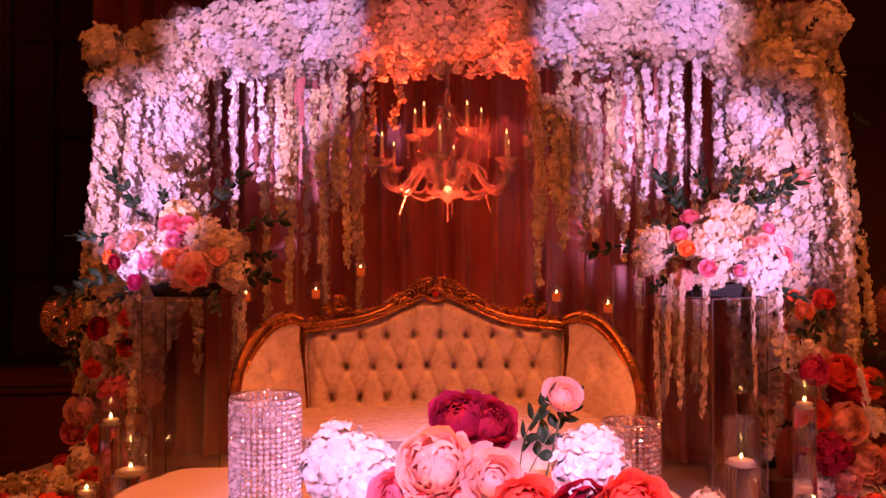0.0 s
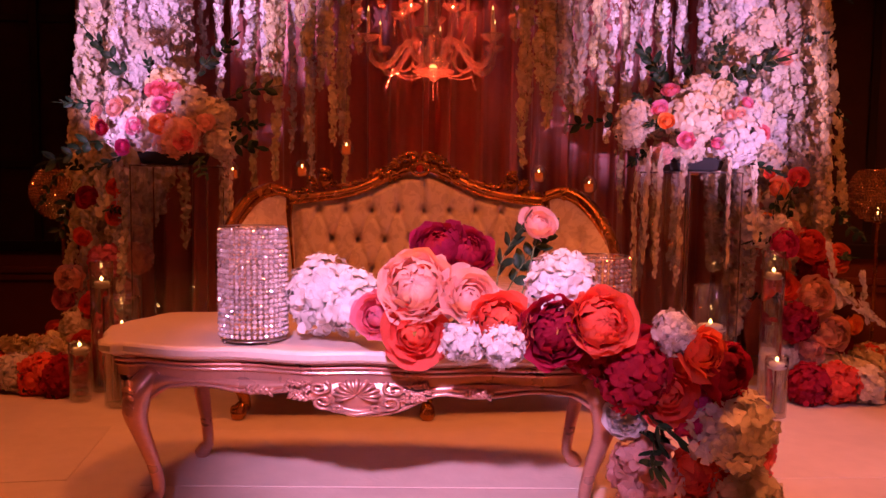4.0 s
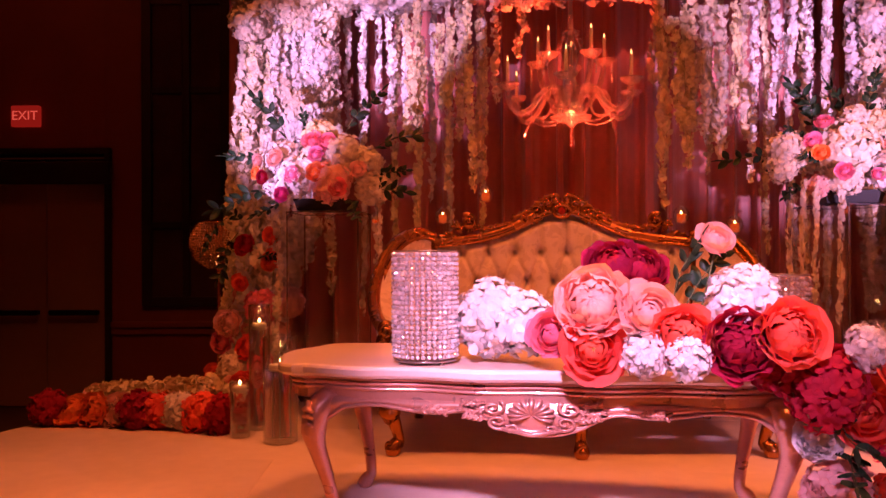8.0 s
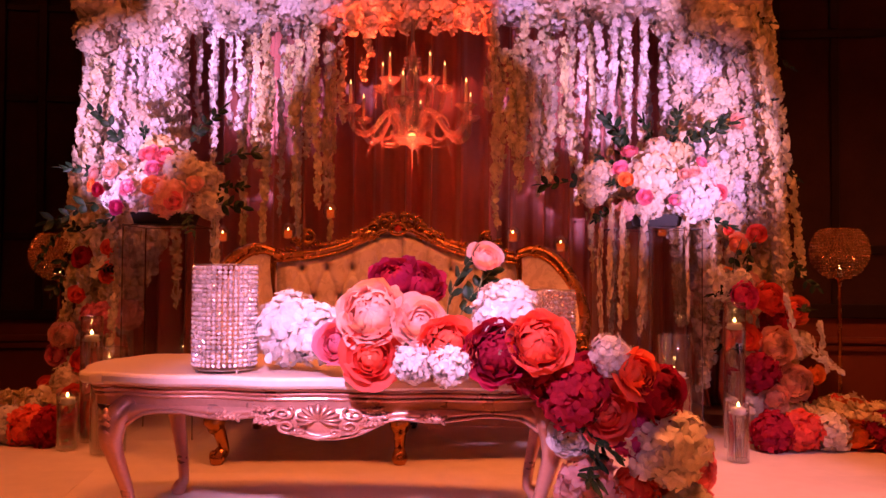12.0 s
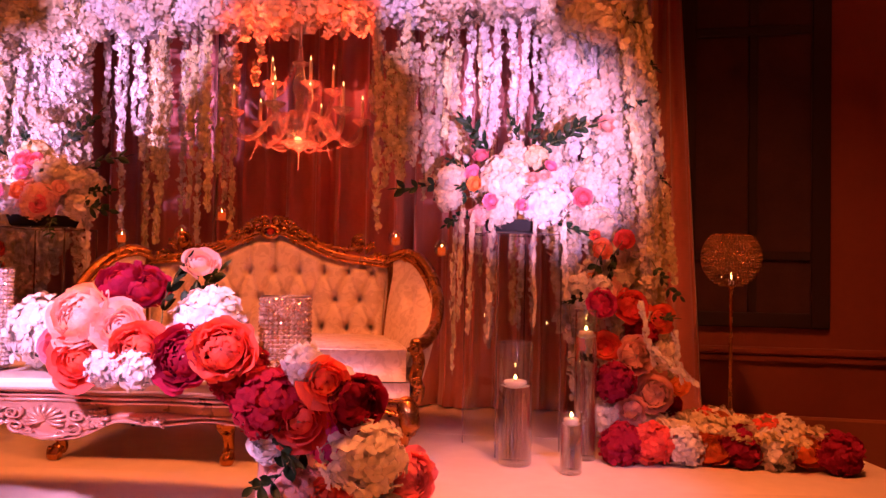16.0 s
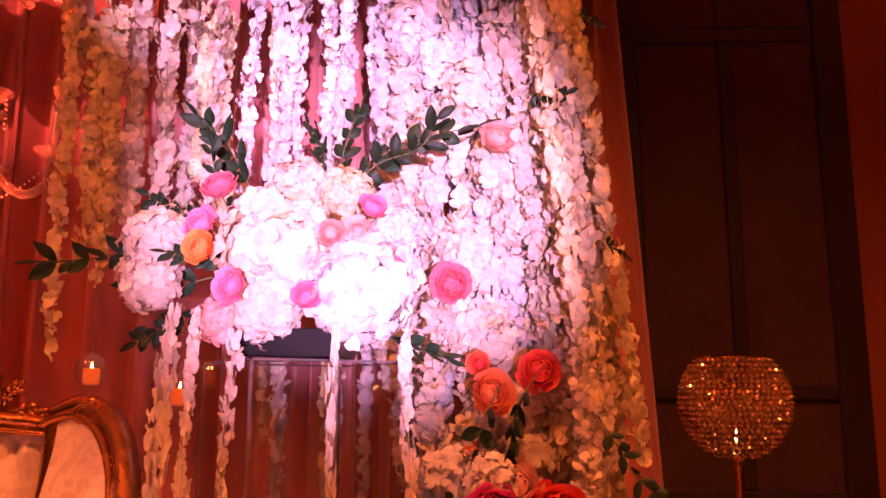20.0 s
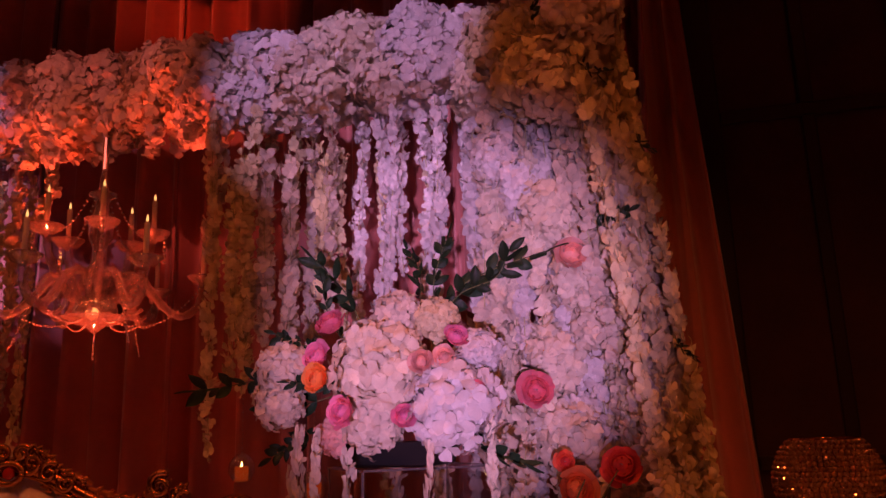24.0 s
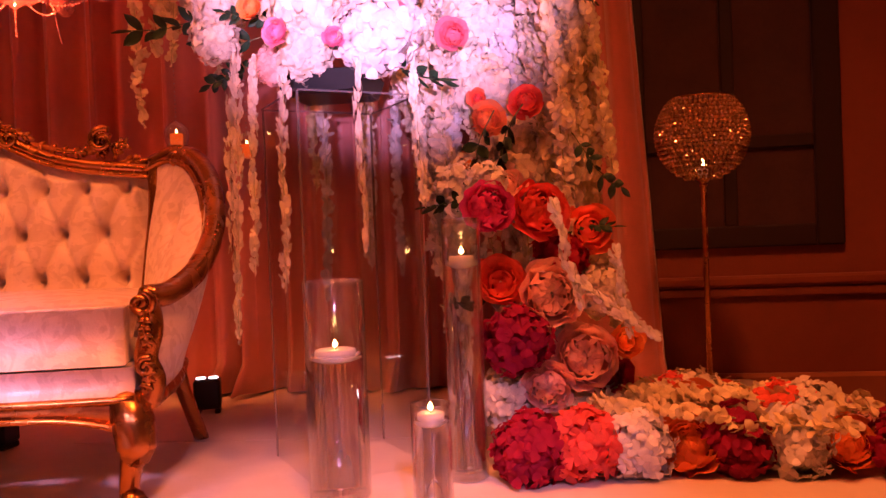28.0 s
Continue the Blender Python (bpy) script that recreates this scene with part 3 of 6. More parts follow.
# ---- flowers ----
def petal(rad, half, low, high, flare, ruffle, rs, nu=7, nv=6):
    """One cupped petal on a shell round the bloom's heart, from the angle low (under it) up to high; flare rolls its rim outwards."""
    ph, tilt, notch, sway = rs.uniform(0, 6.28), rs.uniform(-0.15, 0.15), rs.uniform(0.0, 0.16), rs.uniform(0.7, 1.3)

    def fn(u, v):
        s = 2 * u - 1
        end = high + (low - high) * (0.34 * abs(s) ** 2.4 + notch * math.exp(-((s - tilt) / 0.2) ** 2) + 0.9 * ruffle * math.sin(s * 6 * sway + ph))
        th = low + (end - low) * v
        wide = half * (0.35 + 0.65 * math.sin(min(1, 1.25 * v) * math.pi / 2))
        az = s * wide + tilt * v
        wave = math.sin(s * 4.0 * sway + ph) + 0.5 * math.sin(s * 7.5 * sway + 2 * ph)
        q = rad * (1 + flare * max(0, v - 0.5) ** 2 * 4.0 - 0.07 * s * s * v + ruffle * v * v * wave)
        return (q * math.sin(th) * math.cos(az), q * math.sin(th) * math.sin(az), 0.85 * rad * math.cos(th) + 0.35 * (q - rad) * math.cos(th))
    return sheet(nu, nv, fn)


ROSE_LAYERS = ((3, 0.22, 3, 0.02), (4, 0.32, 14, 0.08), (5, 0.44, 27, 0.16), (6, 0.56, 40, 0.24), (6, 0.68, 54, 0.30), (7, 0.78, 72, 0.36))
PEONY_LAYERS = ((6, 0.26, 3, 0.10), (8, 0.36, 12, 0.12), (10, 0.46, 22, 0.14), (11, 0.56, 33, 0.15), (11, 0.66, 44, 0.16), (10, 0.74, 56, 0.18), (9, 0.82, 68, 0.18), (9, 0.86, 82, 0.20))


def bloom(kind, r, seed):
    """The petals of one bloom, facing +z with its base at the origin: (outer, inner)."""
    rs = random.Random(seed)
    outer, inner = Geo(), Geo()
    layers = ROSE_LAYERS if kind == "rose" else PEONY_LAYERS
    wild = 6 if kind == "rose" else 9
    for k, (n, rad, high, flare) in enumerate(layers):
        for i in range(n):
            a = 360 * (i + 0.5 * (k % 2) + rs.uniform(-0.15, 0.15)) / n
            half = math.pi / n * (rs.uniform(1.25, 1.65) if kind == "rose" else rs.uniform(1.35, 2.1))
            v, f = petal(r * rad * rs.uniform(0.95, 1.06), half, radians(152), radians(max(2, high + rs.uniform(-wild, wild))), flare * rs.uniform(0.4, 1.6), 0.026 if kind == "rose" else 0.054, rs)
            m = Matrix.Translation((0, 0, 0.42 * r)) @ rotm("Z", a) @ rotm("Y", rs.uniform(-4, 6))
            (inner if k < 3 else outer).add(v, f, m)
    return outer, inner


def floret(r, rs):
    """A four-petalled floret facing +z, with rounded, cupped and folded petals."""
    v, f = [], []
    for i in range(4):
        a = math.pi / 2 * i + rs.uniform(-0.25, 0.25)
        c, s = math.cos(a), math.sin(a)
        up, fold, droop, size = rs.uniform(0.05, 0.75), rs.uniform(-0.25, 0.45), rs.uniform(0.0, 0.7), rs.uniform(0.85, 1.1)
        k = len(v)
        for x, w in ((0.03, 0.06), (0.38, 0.40), (0.74, 0.52), (0.95, 0.36), (1.04, 0.10)):
            for t in (-1, 0, 1):
                y = t * w
                z = up * x - droop * x ** 3 + fold * w * t * t * 1.2 + 0.06 * math.sin(9 * x + 5 * t + i)
                q = x - 0.05 * t * t
                v.append(((q * c - y * s) * r * size, (q * s + y * c) * r * size, z * r * size))
        f += [(k + 3 * m + n, k + 3 * m + n + 1, k + 3 * m + n + 4, k + 3 * m + n + 3) for m in range(4) for n in range(2)]
    return v, f


def hydrangea_geo(r, seed, n=150, fr=0.26):
    rs = random.Random(seed)
    g = Geo()
    for i in range(n):
        z = 1 - 1.75 * (i + 0.5) / n
        a = i * 2.39996 + rs.uniform(-0.2, 0.2)
        q = math.sqrt(max(0, 1 - z * z))
        d = Vector((q * math.cos(a), q * math.sin(a), z))
        rad = r * (rs.uniform(0.80, 1.07) if i % 3 else rs.uniform(0.62, 0.8))
        tilt = (d + Vector((rs.uniform(-0.42, 0.42), rs.uniform(-0.42, 0.42), rs.uniform(-0.35, 0.45)))).normalized()
        v, f = floret(r * fr * rs.uniform(0.85, 1.2), rs)
        g.add(v, f, Matrix.Translation((d.x * rad, d.y * rad, d.z * rad * 0.92 + r * 0.62)) @ aim(tilt, rs.uniform(0, 6.28)))
    return g


def leaf_geo(w, l, bend=0.25):
    return sheet(4, 6, lambda u, v: ((u - 0.5) * w * math.sin(math.pi * min(1, v * 0.96 + 0.04)) ** 0.8, -0.15 * w * abs(u - 0.5) * 2 + bend * l * v * v * -1 + 0.0, v * l))


def sprig_geo(l, seed, pairs=6):
    """A leafy stem along +z: (stem, leaves)."""
    rs = random.Random(seed)
    pts = spline([(0, 0, 0), (rs.uniform(-0.05, 0.05) * l, 0.04 * l, 0.4 * l), (rs.uniform(-0.1, 0.1) * l, -0.03 * l, 0.75 * l), (0.04 * l, -0.12 * l, l)], 5)
    stem, leaves = Geo().add(*tube(pts, [0.0028 - 0.0018 * i / len(pts) for i in range(len(pts))], 5)), Geo()
    for i in range(pairs):
        p = pts[int((0.25 + 0.75 * i / pairs) * (len(pts) - 1))]
        for s in (-1, 1):
            v, f = leaf_geo(0.038 * rs.uniform(0.75, 1.25), 0.070 * rs.uniform(0.7, 1.25))
            leaves.add(v, f, Matrix.Translation(Vector(p)) @ rotm("Z", 90 * (i % 2) * 0.6 + rs.uniform(-20, 20)) @ rotm("Y", s * rs.uniform(38, 62)))
    v, f = leaf_geo(0.03, 0.07)
    leaves.add(v, f, Matrix.Translation(Vector(pts[-1])))
    return stem, leaves


def strand_geo(l, seed, dense=1.0, fr=0.031, wide=0.025):
    """A hanging strand of small blossoms from the origin down: (blossoms, stem)."""
    rs = random.Random(seed)
    g = Geo()
    n = int(l * 68 * dense)
    sway = [rs.uniform(-0.015, 0.015) for _ in range(4)]
    for i in range(n):
        t = (i + rs.random()) / n
        a = rs.uniform(0, 2 * math.pi)
        taper = 1.0 if t < 0.8 else 1.0 - 0.55 * (t - 0.8) / 0.2
        clump = 0.78 + 0.38 * math.sin(t * l * 42 + seed + 2 * math.sin(t * l * 11))
        rad = wide * taper * clump * rs.uniform(0.45, 1.1)
        d = Vector((math.cos(a), math.sin(a), rs.uniform(-1.0, 0.15))).normalized()
        v, f = floret(fr * rs.uniform(0.75, 1.15) * (0.7 + 0.3 * taper), rs)
        x = sway[0] * math.sin(t * 5) + sway[1] * math.sin(t * 9 + 1)
        y = sway[2] * math.sin(t * 5) + sway[3] * math.sin(t * 9 + 1)
        g.add(v, f, Matrix.Translation((x + math.cos(a) * rad, y + math.sin(a) * rad, -t * l)) @ aim(d, rs.uniform(0, 6.28)))
    pts = [(sway[0] * math.sin(t * 5) + sway[1] * math.sin(t * 9 + 1), sway[2] * math.sin(t * 5) + sway[3] * math.sin(t * 9 + 1), -t * l) for t in [k / 12 for k in range(13)]]
    return g, Geo().add(*tube(pts, 0.0022, 4))


BLOOMS = {}
HEARTS = {"pink_petal": M_PINK, "blush_petal": M_BLUSH, "coral_red_petal": M_RED, "hot_pink_petal": M_HOT}


def bloom_mesh(kind, r, mat, variant):
    """Shared meshes of blooms: a list of (part name, mesh)."""
    key = (kind, round(r, 2), mat.name, variant)
    if key not in BLOOMS:
        if kind == "hydrangea":
            BLOOMS[key] = [("florets", hydrangea_geo(r, 7 * variant + 3).mesh("hydrangea_florets", mat, True))]
        else:
            o, i = bloom(kind, r, 11 * variant + int(r * 1000))
            BLOOMS[key] = [("outer_petals", o.mesh(kind + "_outer_petals", mat, True)), ("inner_petals", i.mesh(kind + "_inner_petals", HEARTS.get(mat.name, mat), True))]
    return BLOOMS[key]


COLOURS = {"cream": M_CREAM, "white": M_WHITE, "yellow": M_YELLOW, "blush": M_BLUSH, "pink": M_PINK, "hot pink": M_HOT, "orchid pink": M_ORCHID, "coral red": M_RED, "orange": M_ORANGE, "burgundy": M_WINE}


def put_bloom(kind, colour, r, at, facing, parent=None, variant=0, spin=0.0):
    """A bloom as a part of parent. at and facing are in the parent's frame."""
    meshes = bloom_mesh(kind, r, COLOURS[colour], variant)
    m = Matrix.Translation(at) @ aim(facing, spin) @ Matrix.Translation((0, 0, -0.40 * r))
    ob = part(kind, meshes[0][1], None, parent, colour + " silk " + kind, m=m)
    for nm, me in meshes[1:]:
        part(nm, me, None, ob)
    return ob


SPRIGS = [sprig_geo(0.26 + 0.05 * i, 60 + i, 6 + i % 2) for i in range(4)]
SPRIG_MESH = [(s.mesh("sprig_stem", M_STEM, True), l.mesh("sprig_leaves", M_LEAF, True)) for s, l in SPRIGS]


def put_sprig(at, facing, parent, k=0, spin=0.0, scale=1.0):
    ob = part("leaf_sprig", SPRIG_MESH[k % 4][0], None, parent, "dark green leafy sprig", m=Matrix.Translation(at) @ aim(facing, spin) @ Matrix.Scale(scale, 4))
    part("leaves", SPRIG_MESH[k % 4][1], None, ob)
    return ob


# ---- the flower wall: beam, columns and hanging strands ----
beam = thing("flower_arch_frame", pose(0, 4.80, 0), "tall rectangular pipe frame behind the flower garlands", "arch frame")
for x in (-1.95, 1.95):
    part("post", Geo().add(*lathe([(0.03, 0.004), (0.03, 2.72)], 12)), M_STEEL, beam, m=pose(x, 0, 0))
    part("base_plate", Geo().add(*box(-0.2, 0.2, -0.2, 0.2, 0.0, 0.01)), M_STEEL, beam, m=pose(x, 0, 0.001))
part("crossbar", Geo().add(*tube([(-1.97, 0, 2.72), (1.97, 0, 2.72)], 0.025, 10)), M_STEEL, beam)

LENGTHS = (0.30, 0.40, 0.50, 0.70, 0.95, 1.25, 1.6, 2.0)
STRANDS = {}
for i, l in enumerate(LENGTHS):
    for j in range(2):
        for mat in (M_CREAM, M_WHITE, M_YELLOW) if l > 0.45 else (M_CREAM, M_WHITE):
            b, s = strand_geo(l, 100 + 10 * i + j, 1.25 if l < 0.6 else 1.0)
            STRANDS[(l, j, mat.name)] = (b.mesh("strand_blossoms", mat, True), s.mesh("strand_stem", M_VINE))


def hang(x, y, z, length, mat, rs, wide=1.0, group="hanging strands of the flower arch", lean=0.0):
    l = min(LENGTHS, key=lambda q: abs(q - length))
    b, s = STRANDS[(l, rs.randrange(2), mat.name)]
    m = Matrix.Translation((x, y, z)) @ rotm("Y", -lean) @ rotm("Z", rs.uniform(0, 360)) @ rotm("X", rs.uniform(-1.5, 1.5)) @ Matrix.Diagonal((wide, wide, length / l, 1))
    ob = part("wisteria_strand", b, None, m=m)
    part("stem", s, None, ob)
    tone = {"cream_petal": "cream", "white_petal": "white", "ivory_yellow_petal": "ivory-yellow"}[mat.name]
    return tagged(ob, "hanging silk wisteria strand of " + tone + " blossoms", "flower garland", group)


rs = random.Random(5)
# the beam: short strands and hydrangea heads packed into a thick flower roll
roll = thing("flower_beam", pose(0, 4.74, 2.68), "thick horizontal roll of white and cream silk flowers", "flower garland")
for k in range(46):
    x = -1.72 + 3.44 * (k + rs.uniform(0.1, 0.9)) / 46
    for z in (0.05, -0.08):
        put_bloom("hydrangea", rs.choice(("cream", "white")), 0.12, (x, rs.uniform(-0.10, 0.06), z + rs.uniform(-0.05, 0.05)), (rs.uniform(-0.4, 0.4), -1, rs.uniform(-0.3, 0.6)), roll, rs.randrange(3), rs.uniform(0, 6))
for k in range(64):
    x = -1.7 + 3.4 * k / 63 + rs.uniform(-0.03, 0.03)
    hang(x, 4.64 + rs.uniform(-0.03, 0.14), 2.80 + rs.uniform(-0.05, 0.03), rs.uniform(0.28, 0.40), rs.choice((M_CREAM, M_WHITE)), rs, 1.35, "short strands over the beam")
for side in (-1, 1):
    for k in range(24):
        u = rs.random()
        put_bloom("hydrangea", rs.choice(("cream", "yellow", "cream")), 0.12, (side * (1.50 + 0.48 * u), -0.05 - 0.42 * u + rs.uniform(-0.08, 0.08), rs.uniform(-0.30, -0.03) - 0.12 * u), (side * rs.uniform(-0.1, 0.7), -1, rs.uniform(-0.1, 0.8)), roll, rs.randrange(3), rs.uniform(0, 6))
# side columns: a core of soft blossom heads, then long strands leaning outwards to the floor
for side in (-1, 1):
    core = thing("flower_column", pose(side * 1.72, 4.5, 1.6), "upright column packed with soft cream blossom heads", "flower garland", "flower columns")
    for k in range(12):
        u, z = rs.random(), -0.75 + 1.5 * (k + rs.random()) / 12
        put_bloom("hydrangea", rs.choice(("cream", "white", "cream")), rs.choice((0.09, 0.11)), (side * (-0.12 + 0.30 * u - 0.05 * z), 0.06 - 0.10 * u, z), (side * rs.uniform(-0.3, 0.5), -1, rs.uniform(-0.4, 0.3)), core, rs.randrange(3), rs.uniform(0, 6))
    for k in range(34):
        u = (k + rs.uniform(0.2, 0.8)) / 34
        x = side * (1.50 + 0.42 * u + rs.uniform(-0.02, 0.02))
        top = 2.66 - rs.uniform(0, 0.12) - (0.25 * max(0, u - 0.85) / 0.15)
        length = rs.choice((1.25, 1.6, 2.0)) * rs.uniform(0.8, 1.1)
        mat = rs.choice((M_CREAM, M_YELLOW)) if u > 0.7 else rs.choice((M_CREAM, M_WHITE))
        hang(x, 4.62 - 0.32 * u + rs.uniform(-0.10, 0.10), top + 0.12 * (1 - u), min(length, top - 0.5), mat, rs, rs.uniform(0.8, 1.1), lean=side * 6.5 * u)
    for k in range(13):
        u = rs.random()
        z = 2.30 - 0.5 * u - rs.uniform(0, 0.7)
        hang(side * (1.92 + 0.11 * (2.5 - z) + 0.04 * rs.random()), 4.45 + rs.uniform(-0.08, 0.2), z, rs.uniform(0.7, 1.1), rs.choice((M_CREAM, M_YELLOW)), rs, 0.95, lean=side * 6)
    for k in range(13):
        hang(side * (1.62 + 0.40 * rs.random()), 4.36 + rs.uniform(-0.05, 0.2), 1.55 - 0.5 * rs.random(), rs.uniform(0.7, 0.98), rs.choice((M_CREAM, M_WHITE)), rs, 1.0, lean=side * 3)
    for k in range(9):
        u = (k + 0.5) / 9
        hang(side * (1.93 + 0.07 * rs.random()), 4.34 + 0.30 * u, 2.60 - 0.08 * rs.random(), rs.uniform(1.2, 1.75), rs.choice((M_CREAM, M_YELLOW, M_YELLOW)), rs, 0.85, lean=side * rs.uniform(5, 7))
# single strands between the columns, with the drape showing between them; shorter towards the middle
for side in (-1, 1):
    for k in range(10):
        x = side * (0.58 + 0.94 * (k + rs.uniform(0.3, 0.7)) / 10)
        far = abs(x)
        mat = rs.choice((M_YELLOW, M_CREAM)) if far < 0.85 else rs.choice((M_CREAM, M_WHITE, M_WHITE))
        long = rs.uniform(0.62, 0.92) if far > 1.1 else rs.uniform(0.8, 1.25)
        hang(x, 4.70 + rs.uniform(-0.08, 0.10), 2.50 + rs.uniform(-0.03, 0.05), long, mat, rs, rs.uniform(0.65, 0.95))
for x, l in ((-0.82, 1.45), (-0.62, 1.55), (1.25, 1.9), (1.40, 1.95), (-1.15, 1.9), (-1.42, 2.0), (1.06, 1.6)):
    hang(x, 4.78 + rs.uniform(-0.02, 0.10), 2.52, l, rs.choice((M_CREAM, M_YELLOW, M_WHITE)), rs, 0.7)
for x, y, l in ((1.18, 4.62, 1.95), (1.34, 4.60, 1.85), (1.60, 4.58, 2.0)):
    hang(x, y, 2.45, l, rs.choice((M_CREAM, M_WHITE)), rs, 0.7)
for x, l in ((-0.50, 0.62), (0.43, 0.55), (-0.36, 0.36)):
    hang(x, 4.66, 2.46, l, M_CREAM, rs, 0.9)
# fuller clusters of ivory strands on either side of the chandelier
for k in range(10):
    x = 0.46 + 0.50 * (k + rs.uniform(0.2, 0.8)) / 10
    hang(x, 4.60 + rs.uniform(-0.06, 0.12), 2.36 - 0.10 * rs.random(), rs.uniform(0.55, 0.85), rs.choice((M_YELLOW, M_YELLOW, M_CREAM)), rs, 0.95)
for k in range(6):
    x = -0.58 - 0.50 * (k + rs.uniform(0.2, 0.8)) / 6
    hang(x, 4.62 + rs.uniform(-0.06, 0.10), 2.40 + rs.uniform(-0.05, 0.05), rs.uniform(0.5, 0.85), rs.choice((M_YELLOW, M_CREAM, M_CREAM)), rs, 0.9)
for x, l in ((0.47, 1.32), (0.62, 1.1), (-0.66, 1.2), (-0.98, 1.4)):
    hang(x, 4.58, 2.5, l, M_YELLOW, rs, 0.85)


# ---- the carved table ----
TABLE = pose(-0.021, 2.626, 0, 0, 0, 3) @ Matrix.Diagonal((1.13, 1.13, 0.942, 1))
table = thing("carved_table", TABLE, "champagne-gold carved table with cream top and cabriole legs", "table")
TZ = 0.60
TOP_Z = 0.942 * TZ


def serpent(hx, hy, bulge, n=30):
    """The outline of a top with bowed sides and clipped, scrolled corners."""
    pts = []
    for i in range(n + 1):
        u = -1 + 2 * i / n
        pts.append((u * (hx - 0.13), -hy - bulge * (1 - u * u) + 0.012 * math.cos(u * math.pi * 4)))
    for a in (0.2, 0.5, 0.8):
        pts.append((hx - 0.13 + 0.10 * math.sin(a * math.pi / 2), -hy + 0.10 * (1 - math.cos(a * math.pi / 2)) - 0.01 * math.sin(a * math.pi)))
    for i in range(9):
        u = -1 + 2 * i / 8
        pts.append((hx - 0.03 + 0.05 * (1 - u * u), u * (hy - 0.11)))
    for a in (0.8, 0.5, 0.2):
        pts.append((hx - 0.13 + 0.10 * math.sin(a * math.pi / 2), hy - 0.10 * (1 - math.cos(a * math.pi / 2)) + 0.01 * math.sin(a * math.pi)))
    for i in range(n + 1):
        u = 1 - 2 * i / n
        pts.append((u * (hx - 0.13), hy + bulge * (1 - u * u)))
    left = [(-x, y) for x, y in pts[n + 1:n + 1 + 15]]
    return pts + left[::-1]


def scaled(outline, k):
    return [(x * (1 + k / 0.86), y * (1 + k / 0.36)) for x, y in outline]


def stack(outline, steps):
    """A moulded plate: (inset, z) steps from below to the top."""
    g, n, v, f = Geo(), len(outline), [], []
    for k, z in steps:
        v += [(x, y, z) for x, y in scaled(outline, k)]
    for s in range(len(steps) - 1):
        for i in range(n):
            j = (i + 1) % n
            f.append((s * n + i, s * n + j, s * n + n + j, s * n + n + i))
    f.append(tuple(range(n - 1, -1, -1)))
    f.append(tuple((len(steps) - 1) * n + i for i in range(n)))
    return g.add(v, f)


line = serpent(0.815, 0.28, 0.055)
part("tabletop", stack(line, [(-0.03, TZ - 0.045), (-0.008, TZ - 0.040), (0.0, TZ - 0.030), (0.0, TZ - 0.012), (-0.004, TZ - 0.004), (-0.012, TZ)]), M_TOP, table, "cream lacquered top with moulded edge")
part("moulding", stack(line, [(-0.052, TZ - 0.122), (-0.046, TZ - 0.118), (-0.046, TZ - 0.088), (-0.040, TZ - 0.086), (-0.038, TZ - 0.081), (-0.040, TZ - 0.076), (-0.045, TZ - 0.074), (-0.038, TZ - 0.070), (-0.034, TZ - 0.064), (-0.037, TZ - 0.059), (-0.043, TZ - 0.057), (-0.034, TZ - 0.053), (-0.026, TZ - 0.0455)]), M_ROSEGOLD, table, "stepped champagne-gold moulding")


def apron(x0, x1, yf, drop):
    """A scalloped apron along x; yf(x) gives the face, drop(u) how far it hangs."""
    n = 48

    def fn(u, v):
        x = x0 + (x1 - x0) * u
        return (x, yf(x) - 0.012 * math.sin(v * math.pi), TZ - 0.113 - drop(u) * v)
    v, f = sheet(n, 5, fn)
    k = len(v)
    v2 = [(p[0], p[1] + (0.022 if yf(0) < 0 else -0.022), p[2]) for p in v]
    f2 = [tuple(reversed([i + k for i in q])) for q in f]
    rim = []
    for i in range(n):
        a, b = 5 * (n + 1) + i, 5 * (n + 1) + i + 1
        rim.append((b, a, a + k, b + k))
    return v + v2, f + f2 + rim


def scallop(u):
    c = abs(u - 0.5) * 2
    return 0.028 + 0.062 * math.exp(-(c / 0.25) ** 4) + 0.009 * math.cos(c * 13) + 0.06 * max(0, c - 0.88) / 0.12


def bow(x):
    return -0.238 - 0.054 * (1 - (x / 0.72) ** 2)


part("front_apron", Geo().add(*apron(-0.645, 0.645, bow, scallop)), M_ROSEGOLD, table, smooth=True)
part("back_apron", Geo().add(*apron(-0.645, 0.645, lambda x: -bow(x), scallop)), M_ROSEGOLD, table, smooth=True)
for s in (-1, 1):
    g = Geo()
    g.add(*apron(-0.22, 0.22, lambda x: -0.02 - 0.03 * (1 - (x / 0.3) ** 2), lambda u: 0.03 + 0.02 * math.exp(-((u - 0.5) / 0.2) ** 2)), rotm("Z", 90 * s))
    part("side_apron", g, M_ROSEGOLD, table, smooth=True, m=Matrix.Translation((s * 0.672, 0, 0)))


def curl(cx, cz, r, turns, start, y, w, hand=1, n=26):
    """A scroll in the x-z plane."""
    pts = []
    for i in range(n):
        t = i / (n - 1)
        a = start + hand * turns * 2 * math.pi * t
        q = r * (1 - 0.86 * t)
        pts.append((cx + q * math.cos(a), y - 0.006 * t, cz + q * math.sin(a)))
    return tube(pts, [w * (1 - 0.4 * i / n) for i in range(n)], 6)


